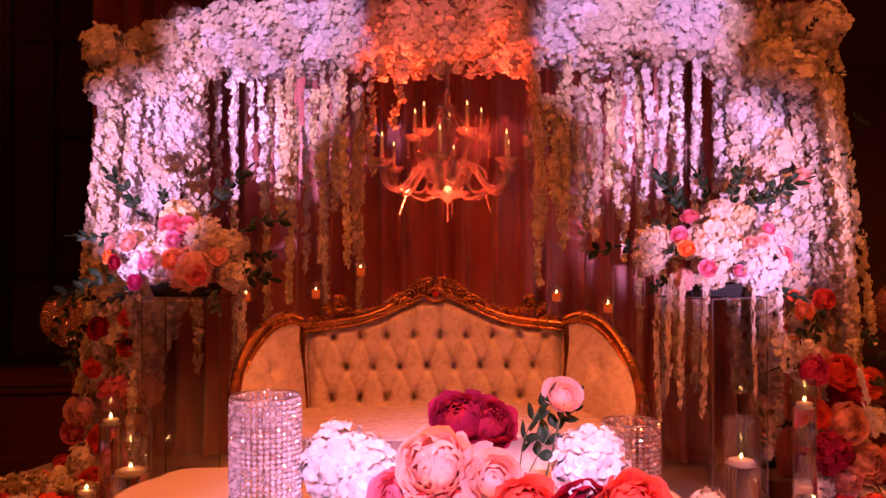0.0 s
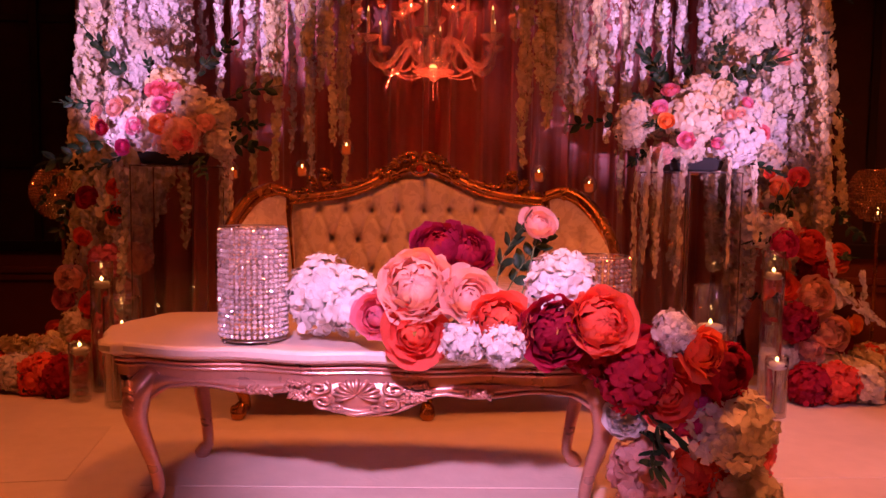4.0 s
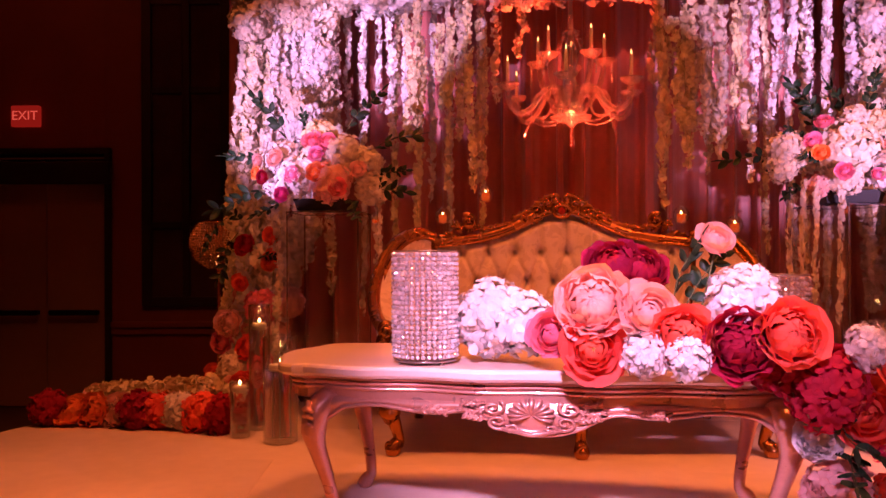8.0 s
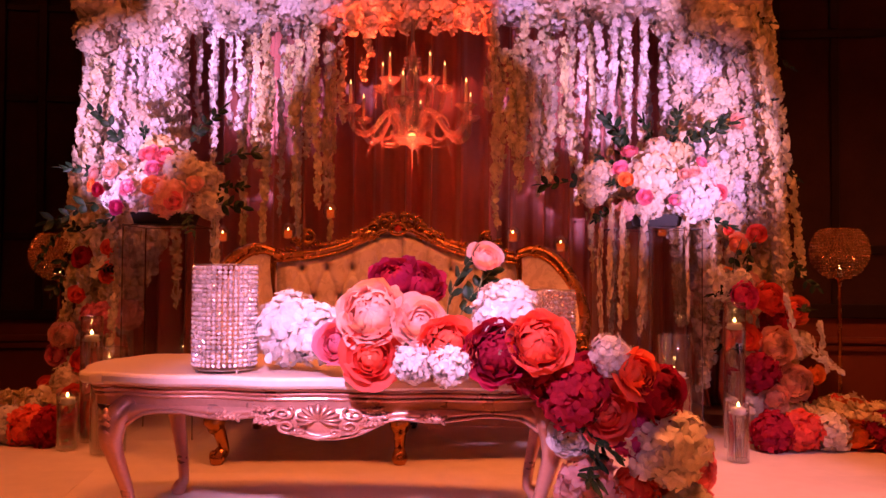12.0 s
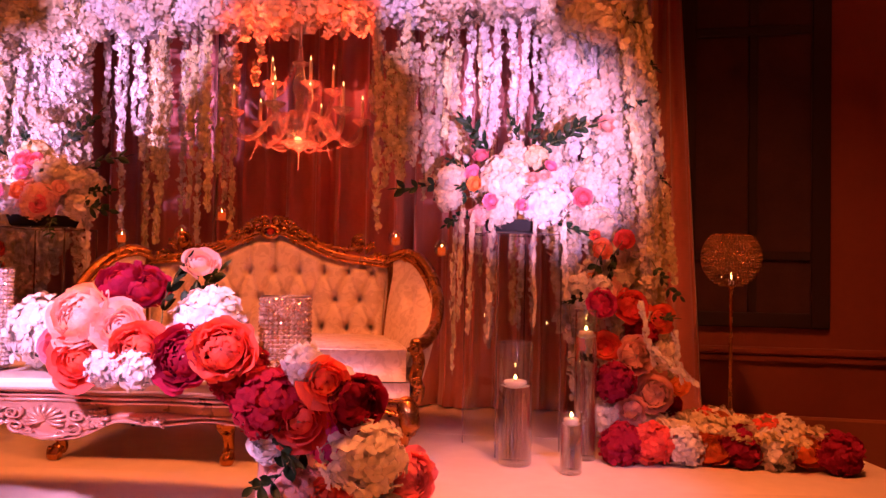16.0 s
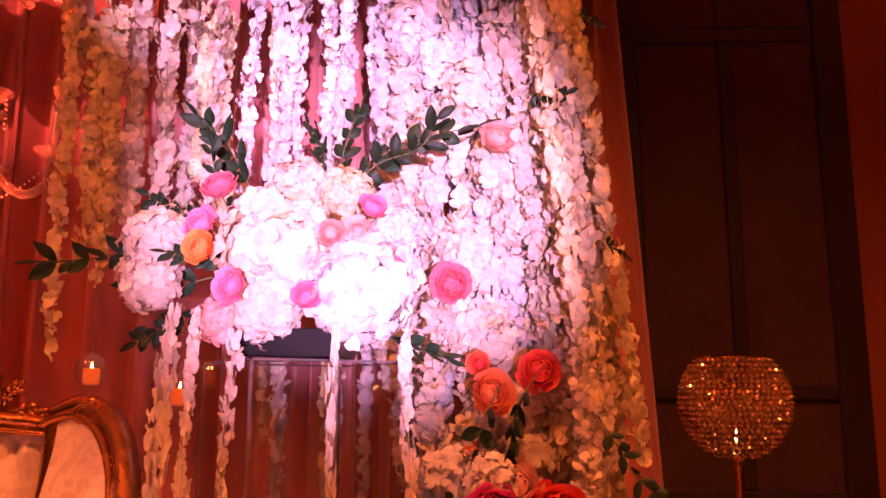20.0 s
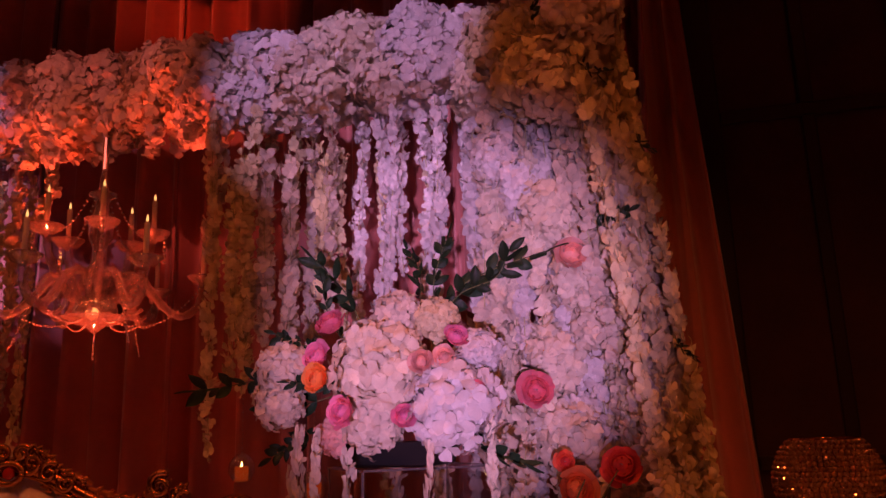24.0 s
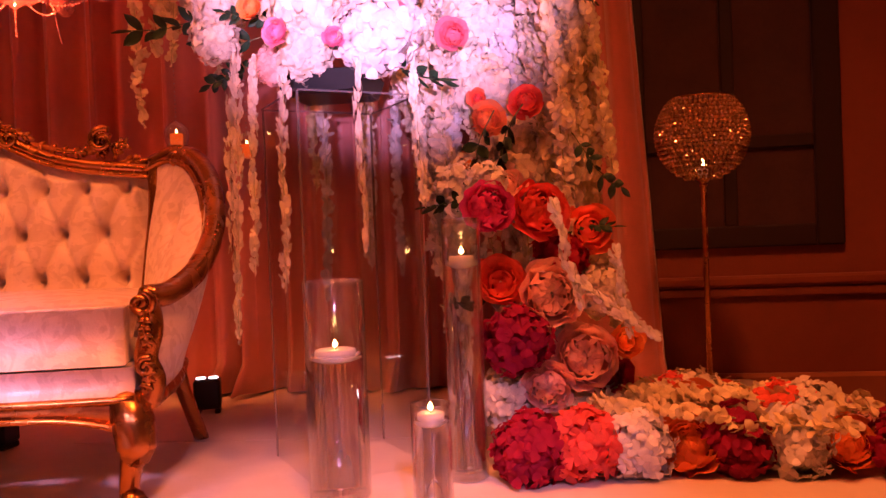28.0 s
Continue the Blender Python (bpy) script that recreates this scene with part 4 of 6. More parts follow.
def shell(r, y):
    """A fan shell in the x-z plane facing -y."""
    g = Geo()
    for i in range(11):
        a = radians(-20 + 22 * i)
        l = r * (1 - 0.12 * abs(i - 5) / 5)
        pts = spline([(0, y, 0), (0.55 * l * math.cos(a), y - 0.016, 0.55 * l * math.sin(a)), (l * math.cos(a), y - 0.006, l * math.sin(a))], 4)
        g.add(*tube(pts, [0.003 + 0.0075 * k / len(pts) for k in range(len(pts))], 6))
        g.add(*ball(0.0085, 6, 4), Matrix.Translation(pts[-1]))
    return g


def acanthus(pts, w, y):
    """A leafy carved spray along points in x-z: a rib with lobes."""
    line = spline([(x, y, z) for x, z in pts], 5)
    g = Geo().add(*tube(line, [w * (0.5 + 0.6 * math.sin(math.pi * i / len(line))) for i in range(len(line))], 6))
    for i in range(2, len(line) - 1, 2):
        d = line[i] - line[i - 1]
        d = d / (np.linalg.norm(d) + 1e-9)
        for s in (-1, 1):
            n = np.array((-d[2], 0, d[0])) * s
            tip = line[i] + n * w * 1.7 + d * w * 1.5
            g.add(*tube([line[i], (line[i] + tip) / 2 + np.array((0, -w * 0.7, 0)), tip], [w * 0.7, w * 0.75, w * 0.42], 6))
    return g


def carving(y, z, k=1.0):
    """The carved cartouche at the middle of an apron."""
    g = Geo()
    sh = shell(0.072 * k, 0)
    g.add(np.concatenate(sh.v), sh.f, Matrix.Translation((0, y, z)))
    for s in (-1, 1):
        for cx, cz, r, t, st in ((0.115, 0.035, 0.036, 1.4, 2.2), (0.10, -0.03, 0.034, 1.3, -2.0), (0.055, -0.058, 0.020, 1.1, -1.2)):
            a = math.pi - st if s < 0 else st
            v, f = curl(s * cx * k, z + cz * k, r * k, t, a, y - 0.008, 0.0075 * k, s)
            g.add(v, f)
        for pts in (((0.13, 0.03), (0.18, 0.012), (0.225, 0.03)), ((0.13, -0.02), (0.17, -0.012), (0.21, -0.002)), ((0.14, 0.055), (0.18, 0.05), (0.215, 0.055))):
            a = acanthus([(s * x * k, z + q * k) for x, q in pts], 0.009 * k, y - 0.006)
            g.add(np.concatenate(a.v), a.f)
    g.add(*tube([(-0.09 * k, y - 0.004, z - 0.06 * k), (0, y - 0.010, z - 0.085 * k), (0.09 * k, y - 0.004, z - 0.06 * k)], 0.012 * k, 7))
    return g


part("shell_carving", carving(bow(0) - 0.010, 0, 0.90), M_ROSEGOLD, table, "carved scallop shell with scrolls", smooth=True, m=Matrix.Translation((-0.025, 0, TZ - 0.150)) @ Matrix.Diagonal((1, 1, 0.80, 1)))
for s in (-1, 1):
    x = s * 0.30
    g = acanthus([(x - 0.05, TZ - 0.150), (x, TZ - 0.140), (x + 0.05, TZ - 0.150)], 0.009, bow(x) - 0.008)
    part("leaf_carving", g, M_ROSEGOLD, table, smooth=True)
rim = [(x, bow(x) - 0.006, TZ - 0.116 - scallop((x + 0.645) / 1.29)) for x in [-0.645 + 1.29 * i / 60 for i in range(61)]]
part("apron_bead", Geo().add(*tube(rim, 0.007, 6)), M_ROSEGOLD, table, smooth=True)


def cabriole(h, out=0.05, w=0.038):
    """A cabriole leg standing on the origin, its knee out along (-1, -1)."""
    prof = [(0.0, h, 1.15), (0.45, h - 0.05, 1.25), (0.62, h - 0.12, 1.15), (0.5, h * 0.62, 0.85), (0.12, h * 0.36, 0.62), (-0.05, h * 0.16, 0.55), (0.18, 0.05, 0.72), (0.40, 0.022, 0.85), (0.42, 0.0, 0.6)]
    pts = spline([(-out * a, -out * a, z) for a, z, _ in prof], 5)
    rad = np.interp(np.linspace(0, 1, len(pts)), np.linspace(0, 1, len(prof)), [w * k for _, _, k in prof])
    return tube(pts, list(rad), 10, up=(1, 0, 0))


leg_me = Geo().add(*cabriole(TZ - 0.11, 0.068, 0.032)).mesh("table_leg", M_ROSEGOLD, True)
a = acanthus([(0, TZ - 0.125), (0.006, TZ - 0.18), (0, TZ - 0.26)], 0.0135, -0.076)
knee_me = Geo().add(np.concatenate(a.v), a.f, rotm("Z", -45)).mesh("knee_carving", M_ROSEGOLD, True)
for sx, sy in ((-1, -1), (1, -1), (-1, 1), (1, 1)):
    m = Matrix.Translation((sx * 0.612, sy * 0.222, 0)) @ Matrix.Diagonal((-sx if sx > 0 else 1, 1 if sy < 0 else -1, 1, 1))
    leg = part("leg", leg_me, None, table, m=m)
    part("knee_carving", knee_me, None, leg)


# ---- the tufted settee ----
SOFA = pose(0.05, 3.53, 0, 0, 0, 10)
sofa = thing("tufted_settee", SOFA, "cream tufted settee with a carved antique-gold frame", "sofa")
BW = 0.70


def crest(x):
    """Height of the back's top edge."""
    a = abs(x) / BW
    return 0.985 + 0.145 * math.exp(-(a / 0.36) ** 2) + 0.045 * math.cos(a * math.pi * 0.5)


def back_y(z):
    return 0.72 + 0.16 * (z - 0.5)


TUFTS = []
TX, TP, TR = 0.143, 0.025, 0.158
for row in range(3):
    n = 8 if row % 2 else 9
    for i in range(n):
        TUFTS.append((TP + (i - (n - 1) / 2) * TX, 0.61 + TR * row))


def crease(u, depth, wide):
    w = min(u % 1.0, 1 - u % 1.0)
    return depth * math.exp(-(w * TX / wide) ** 2)


def tuft_depth(x, z):
    d = 0.055
    for tx, tz in TUFTS:
        q = math.hypot((x - tx), (z - tz) * 0.95)
        if q < 0.14:
            d -= 0.050 * math.exp(-(q / 0.024) ** 2) + 0.010 * math.exp(-(q / 0.06) ** 2)
    u = (x - TP) / TX
    # folds running between the buttons, then straight pleats above and below
    for row in range(2):
        t = (z - 0.61 - TR * row) / TR
        if 0 <= t <= 1:
            for sg in (-1, 1):
                d -= crease(u + 0.5 * row + sg * 0.5 * t, 0.018, 0.011)
    if z > 0.61 + 2 * TR or z < 0.61:
        d -= crease(u, 0.030, 0.013)
    return d


def back_fn(u, v):
    x = -BW + 0.012 + (2 * BW - 0.024) * u
    z1 = crest(x) - 0.035
    z = 0.42 + (z1 - 0.42) * v
    e = min(1, min(u, 1 - u) * 22) * min(1, (1 - v) * 14)
    return (x, back_y(z) - tuft_depth(x, z) * (0.35 + 0.65 * e) * min(1, e + 0.1), z)


part("backrest", Geo().add(*sheet(150, 76, back_fn)), M_SATIN, sofa, "deep-buttoned cream damask back", smooth=True)
g = Geo()
n = 40
v, f = sheet(n, 6, lambda u, w: (-BW + 2 * BW * u, back_y(0.8) + 0.05, 0.30 + (crest(-BW + 2 * BW * u) - 0.32) * w))
g.add(v, f)
part("back_cover", g, M_SATIN, sofa)
button_me = Geo().add(*ball(0.011, 8, 4, 0.6)).mesh("tuft_button", M_SATIN, True)
for tx, tz in TUFTS:
    if abs(tx) < BW - 0.03:
        part("button", button_me, None, sofa, m=Matrix.Translation((tx, back_y(tz) - tuft_depth(tx, tz) - 0.002, tz)) @ rotm("X", 90))


def cushion(hx, y0, y1, z0, z1, crown, front_bow, nx=40, ny=18, taper=0.16):
    """An upholstered slab with rounded edges."""
    def side(top):
        def fn(u, v):
            sx, sy = 2 * u - 1, 2 * v - 1
            ex, ey = abs(sx) ** 9, abs(sy) ** 5
            h = (1 - (0.22 if top else 0.20) * max(ex, ey) ** 1.5)
            x = sx * hx * (1 - taper * v)
            y = (y0 + y1) / 2 + sy * (y1 - y0) / 2
            if sy < 0:
                y -= front_bow * (1 - sx * sx) * (-sy) ** 3
            zc, hz = (z0 + z1) / 2, (z1 - z0) / 2
            return (x, y, zc + (hz * h + crown * (1 - sx ** 4) * (1 - sy ** 4)) * (1 if top else -1) if top else zc - hz * h)
        return fn
    g = Geo()
    v, f = sheet(nx, ny, side(True))
    g.add(v, f)
    v2, f2 = sheet(nx, ny, side(False))
    g.add(v2, [tuple(reversed(q)) for q in f2])
    k = (nx + 1) * (ny + 1)
    ring = [i for i in range(nx + 1)] + [(j + 1) * (nx + 1) - 1 for j in range(1, ny + 1)] + [ny * (nx + 1) + i for i in range(nx - 1, -1, -1)] + [j * (nx + 1) for j in range(ny - 1, 0, -1)]
    g.f += [(ring[i], ring[(i + 1) % len(ring)], ring[(i + 1) % len(ring)] + k, ring[i] + k) for i in range(len(ring))]
    edge = [np.array(v[i]) for i in ring]
    return g, [e for e in edge]


g, edge = cushion(0.845, -0.015, 0.72, 0.388, 0.580, 0.006, 0.040)
seat = part("seat_cushion", g, M_SATIN, sofa, "plump cream damask seat cushion", smooth=True)
part("piping", Geo().add(*tube(edge + [edge[0]], 0.006, 6)), M_SATIN, seat, smooth=True)
g, edge = cushion(0.865, -0.012, 0.80, 0.315, 0.412, 0.0, 0.042)
part("seat_base", g, M_SATIN, sofa, smooth=True)


def rail(pts, r, n=10, steps=6, flat=1.0):
    return tube(spline(pts, steps), r, n, flat)


# carved crest rail
xs = [-BW + 2 * BW * i / 60 for i in range(61)]
top = [(x, back_y(crest(x)) - 0.030, crest(x)) for x in xs]
crest_rail = part("crest_rail", Geo().add(*tube(top, [0.020 + 0.014 * math.exp(-(x / 0.16) ** 2) for x in xs], 10)), M_GOLD, sofa, "carved antique-gold crest rail", smooth=True)
low = [(x, back_y(crest(x)) - 0.050, crest(x) - 0.026) for x in xs]
part("bead", Geo().add(*tube(low, 0.008, 7)), M_GOLD, crest_rail, smooth=True)
yc = back_y(1.13) - 0.055
for s in (-1, 1):
    for cx, cz, r, t, st in ((0.07, 1.185, 0.045, 1.4, 2.4), (0.135, 1.150, 0.036, 1.3, 0.8), (0.20, 1.115, 0.030, 1.2, 2.6), (0.035, 1.215, 0.030, 1.2, 0.5)):
        a = math.pi - st if s < 0 else st
        part("crest_scroll", Geo().add(*curl(s * cx, cz, r, t, a, yc, 0.011, s)), M_GOLD, crest_rail, smooth=True)
    for pts in (((0.03, 1.235), (0.09, 1.222), (0.15, 1.185)), ((0.12, 1.18), (0.20, 1.145), (0.28, 1.11)), ((0.26, 1.10), (0.36, 1.07), (0.46, 1.055)), ((0.10, 1.11), (0.17, 1.095), (0.25, 1.07))):
        part("crest_leaf", acanthus([(s * x, z) for x, z in pts], 0.0105, yc + 0.014), M_GOLD, crest_rail, smooth=True)
    # shoulder flames
    for pts in (((0.49, 1.04), (0.53, 1.09), (0.50, 1.115)), ((0.55, 1.03), (0.575, 1.075), (0.60, 1.085)), ((0.44, 1.045), (0.48, 1.07), (0.53, 1.05)), ((0.57, 1.02), (0.64, 1.02), (0.72, 0.985))):
        part("crest_leaf", acanthus([(s * x, z) for x, z in pts], 0.012, yc + 0.03), M_GOLD, crest_rail, smooth=True)
    part("crest_scroll", Geo().add(*curl(s * 0.515, 1.098, 0.044, 1.5, math.pi - 1.0 if s < 0 else 1.0, yc + 0.015, 0.0145, s)), M_GOLD, crest_rail, smooth=True)
    part("crest_scroll", Geo().add(*curl(s * 0.655, 1.005, 0.038, 1.4, math.pi - 2.0 if s < 0 else 2.0, yc + 0.03, 0.014, s)), M_GOLD, crest_rail, smooth=True)
g = Geo().add(*tube([(0.048 * math.cos(a), yc - 0.012, 1.152 + 0.034 * math.sin(a)) for a in [2 * math.pi * i / 20 for i in range(21)]], 0.011, 6))
med = part("medallion", g, M_GOLD, crest_rail, smooth=True)
part("jewel", Geo().add(*ball(0.022, 10, 6, 0.7), Matrix.Translation((0, yc - 0.01, 1.152)) @ rotm("X", 90)), material("ruby_glass", (0.35, 0.02, 0.01), 0.08, 0, 0.1), crest_rail, "dark red jewel")
# uprights beside the back, wings and arms
for s in (-1, 1):
    part("upright", Geo().add(*rail([(s * 0.700, back_y(1.02) - 0.04, 1.01), (s * 0.708, back_y(0.9) - 0.055, 0.86), (s * 0.692, back_y(0.7) - 0.055, 0.68), (s * 0.672, back_y(0.5) - 0.05, 0.49)], [0.024 - 0.009 * i / 18 for i in range(19)])), M_GOLD, sofa, smooth=True)
    arm_pts = [(s * 0.70, 0.770, 1.005), (s * 0.79, 0.740, 1.035), (s * 0.885, 0.66, 0.995), (s * 0.955, 0.55, 0.89), (s * 0.985, 0.42, 0.76), (s * 0.970, 0.27, 0.645), (s * 0.925, 0.14, 0.585), (s * 0.885, 0.06, 0.578)]
    arm = part("arm_rail", Geo().add(*rail(arm_pts, 0.034)), M_GOLD, sofa, "curved gilded arm rail", smooth=True)
    inner = [(x - s * 0.032, y - 0.018, z - 0.022) for x, y, z in arm_pts]
    part("bead", Geo().add(*rail(inner, 0.013, 7)), M_GOLD, arm, smooth=True)
    for k, (cx, cy, cz, r) in enumerate(((0.885, 0.045, 0.565, 0.034), (0.80, 0.735, 1.02, 0.036))):
        part("scroll", Geo().add(*curl(0, 0, r, 1.5, 1.4, 0, 0.012, -s)), M_GOLD, arm, smooth=True, m=Matrix.Translation((s * cx, cy - 0.03, cz)))
    # wing panel between the back and the arm rail
    lower = [(s * 0.675, 0.70, 0.50), (s * 0.70, 0.62, 0.49), (s * 0.745, 0.50, 0.48), (s * 0.79, 0.38, 0.475), (s * 0.825, 0.26, 0.47), (s * 0.845, 0.16, 0.47), (s * 0.855, 0.10, 0.47), (s * 0.86, 0.06, 0.47)]
    A, B = spline(lower, 9), spline(arm_pts, 9)

    def wing(u, v, A=A, B=B, s=s):
        i = min(len(A) - 1, int(round(u * (len(A) - 1))))
        p, q = A[i], B[i]
        w = p + (q - p) * v
        puff = 0.05 * math.sin(math.pi * v) * math.sin(math.pi * min(1, u * 1.05)) - 0.05 * math.exp(-(((u - 0.34) / 0.05) ** 2 + ((v - 0.6) / 0.09) ** 2)) - 0.008 * math.exp(-((u - 0.34) / 0.05) ** 2) * v
        return (w[0] - s * puff * 0.8, w[1] - puff * 0.6, w[2])
    v, f = sheet(len(A) - 1, 16, wing)
    wg = part("wing_panel", Geo().add(v, f if s > 0 else [tuple(reversed(q)) for q in f]), M_SATIN, sofa, "buttoned cream side panel", smooth=True)
    mod = wg.modifiers.new("thick", "SOLIDIFY")
    mod.thickness, mod.offset = 0.03, 0.0
    # outer side panel from the arm rail down to the seat rail
    foot_line = spline([(s * 0.775, 0.75, 0.31), (s * 0.79, 0.68, 0.31), (s * 0.815, 0.58, 0.31), (s * 0.84, 0.47, 0.31), (s * 0.86, 0.35, 0.31), (s * 0.875, 0.24, 0.31), (s * 0.885, 0.13, 0.31), (s * 0.888, 0.06, 0.31)], 9)

    def outer(u, v, A=foot_line, B=B, s=s):
        i = min(len(A) - 1, int(round(u * (len(A) - 1))))
        w = A[i] + (B[i] - A[i]) * v
        return (w[0] + s * (0.004 + 0.015 * math.sin(math.pi * v)), w[1], w[2])
    v, f = sheet(len(foot_line) - 1, 10, outer)
    sp = part("side_panel", Geo().add(v, [tuple(reversed(q)) for q in f] if s > 0 else f), M_SATIN, sofa, "cream damask outer side", smooth=True)
    mod = sp.modifiers.new("thick", "SOLIDIFY")
    mod.thickness, mod.offset = 0.008, 0.0
    # arm post and its carving
    post = part("arm_post", Geo().add(*rail([(s * 0.885, 0.055, 0.57), (s * 0.905, 0.03, 0.50), (s * 0.89, 0.02, 0.42), (s * 0.905, 0.03, 0.36), (s * 0.89, 0.025, 0.30)], [0.032] * 25, 10)), M_GOLD, sofa, smooth=True)
    for pts in (((0.905, 0.55), (0.90, 0.50), (0.91, 0.45)), ((0.895, 0.43), (0.905, 0.385), (0.895, 0.34))):
        part("post_leaf", acanthus([(s * x, z) for x, z in pts], 0.010, -0.006), M_GOLD, post, smooth=True)
    part("post_scroll", Geo().add(*curl(s * 0.90, 0.40, 0.026, 1.4, 1.0, -0.012, 0.010, s)), M_GOLD, post, smooth=True)


# seat rail, apron and legs
def sofa_drop(u):
    c = abs(u - 0.5) * 2
    k = abs(c - 0.5) * 2
    return 0.05 + 0.03 * math.exp(-(c / 0.14) ** 2) + 0.05 * k ** 4


def sofa_face(x):
    return -0.012 - 0.030 * (1 - (x / 0.86) ** 2)


v, f = sheet(70, 5, lambda u, w: (-0.86 + 1.72 * u, sofa_face(-0.86 + 1.72 * u) - 0.010 * math.sin(w * math.pi), 0.325 - sofa_drop(u) * w))
k = len(v)
rimf = [(5 * 71 + i + 1, 5 * 71 + i, 5 * 71 + i + k, 5 * 71 + i + 1 + k) for i in range(70)]
front = part("front_rail", Geo().add(v + [(x, y + 0.03, z) for x, y, z in v], f + [tuple(reversed([i + k for i in q])) for q in f] + rimf), M_GOLD, sofa, "gilded scalloped front rail", smooth=True)
part("bead", Geo().add(*tube([(x, sofa_face(x) - 0.012, 0.327 - sofa_drop((x + 0.86) / 1.72)) for x in [-0.86 + 1.72 * i / 70 for i in range(71)]], 0.009, 7)).add(
    *tube([(x, sofa_face(x) - 0.012, 0.318) for x in [-0.87 + 1.74 * i / 40 for i in range(41)]], 0.011, 7)), M_GOLD, front, smooth=True)
part("rail_carving", carving(sofa_face(0) - 0.014, 0.265, 0.62), M_GOLD, front, smooth=True)
leg2 = Geo().add(*cabriole(0.31, 0.062, 0.044)).mesh("settee_leg", M_GOLD, True)
g = Geo()
a = acanthus([(0, 0.29), (0.008, 0.25), (0, 0.20)], 0.009, -0.080)
g.add(np.concatenate(a.v), a.f, rotm("Z", -45))
leg2s = Geo().add(*curl(0, 0.035, 0.026, 1.3, 1.0, -0.055, 0.010), rotm("Z", -45)).mesh("foot_scroll", M_GOLD, True)
leg2c = g.mesh("leg_carving", M_GOLD, True)
for x, y, sx in ((-0.83, 0.02, 1), (0.83, 0.02, -1), (0.0, -0.02, 1)):
    leg = part("leg", leg2, None, sofa, m=Matrix.Translation((x, y, 0)) @ (Matrix.Diagonal((sx, 1, 1, 1)) if x else rotm("Z", 45)))
    part("leg_carving", leg2c, None, leg)
    part("foot_scroll", leg2s, None, leg)
for s in (-1, 1):
    part("back_leg", Geo().add(*rail([(s * 0.76, 0.72, 0.33), (s * 0.77, 0.76, 0.2), (s * 0.80, 0.86, 0.0)], 0.026)), M_GOLD, sofa, smooth=True)
    part("side_rail", Geo().add(*rail([(s * 0.885, 0.03, 0.30), (s * 0.85, 0.38, 0.30), (s * 0.77, 0.74, 0.30)], 0.028)), M_GOLD, sofa, smooth=True)


# ---- things on the table ----
def bead_rows(radius_at, rows, z0, z1, per, r, seed, stagger=0.0):
    """Rings of cut beads on a round wire frame."""
    rs = random.Random(seed)
    g = Geo()
    for k in range(rows):
        t = (k + 0.5) / rows
        z, rad = z0 + (z1 - z0) * t, radius_at(t)
        n = max(6, int(per * rad / radius_at(0.5)))
        for i in range(n):
            a = 2 * math.pi * (i + stagger * (k % 2)) / n
            d = Vector((math.cos(a), math.sin(a), 0))
            q = r * rs.uniform(0.92, 1.08)
            v, f = gem(q)
            g.add(v, f, Matrix.Translation(d * rad + Vector((0, 0, z))) @ aim((d + Vector((rs.uniform(-0.3, 0.3), rs.uniform(-0.3, 0.3), rs.uniform(-0.3, 0.3)))), rs.uniform(0, 6)))
    return g


def crystal_cylinder(name, m, rad, h, label, beads):
    t = thing(name, m, label, "candle holder", "beaded crystal holders")
    part("crystal_beading", bead_rows(lambda t: rad, int(h / 0.0165), 0.02, h - 0.004, int(2 * math.pi * rad / 0.0178), 0.0079, 4), beads, t, "rows of cut crystal beads")["kind"] = "stuff"
    for z in (0.012, h):
        part("wire_ring", Geo().add(*tube([(rad * math.cos(a), rad * math.sin(a), z) for a in [2 * math.pi * i / 32 for i in range(33)]], 0.0022, 6)), M_STEEL, t, smooth=True)
    part("base_plate", Geo().add(*lathe([(rad - 0.006, 0.008), (rad - 0.006, 0.014)], 28)), M_STEEL, t)
    for i in range(4):
        a = radians(45 + 90 * i)
        part("foot", Geo().add(*ball(0.006, 8, 5)), M_STEEL, t, m=Matrix.Translation((rad * 0.95 * math.cos(a), rad * 0.95 * math.sin(a), 0.0065)), smooth=True)
    return t


crystal_cylinder("crystal_candle_holder", Matrix.Translation((-0.39, 2.385, TOP_Z)), 0.104, 0.366, "tall clear crystal-beaded cylinder holder on the table", M_CRYSTAL)
crystal_cylinder("crystal_candle_holder", Matrix.Translation((0.725, 2.50, TOP_Z)), 0.084, 0.285, "small champagne crystal-beaded cylinder holder on the table", M_CRYSTAL_GOLD)

# flower runner spilling over the table's end to the floor


def lie(x, y, z):
    """Where a bloom of the garland lies, in the garland's own space, stretched along the table."""
    return (x - 0.17 + 0.14 * x - 0.38, y + 0.20 - 2.2, z - 0.035 + 0.10 * (z - 0.45) - TOP_Z)


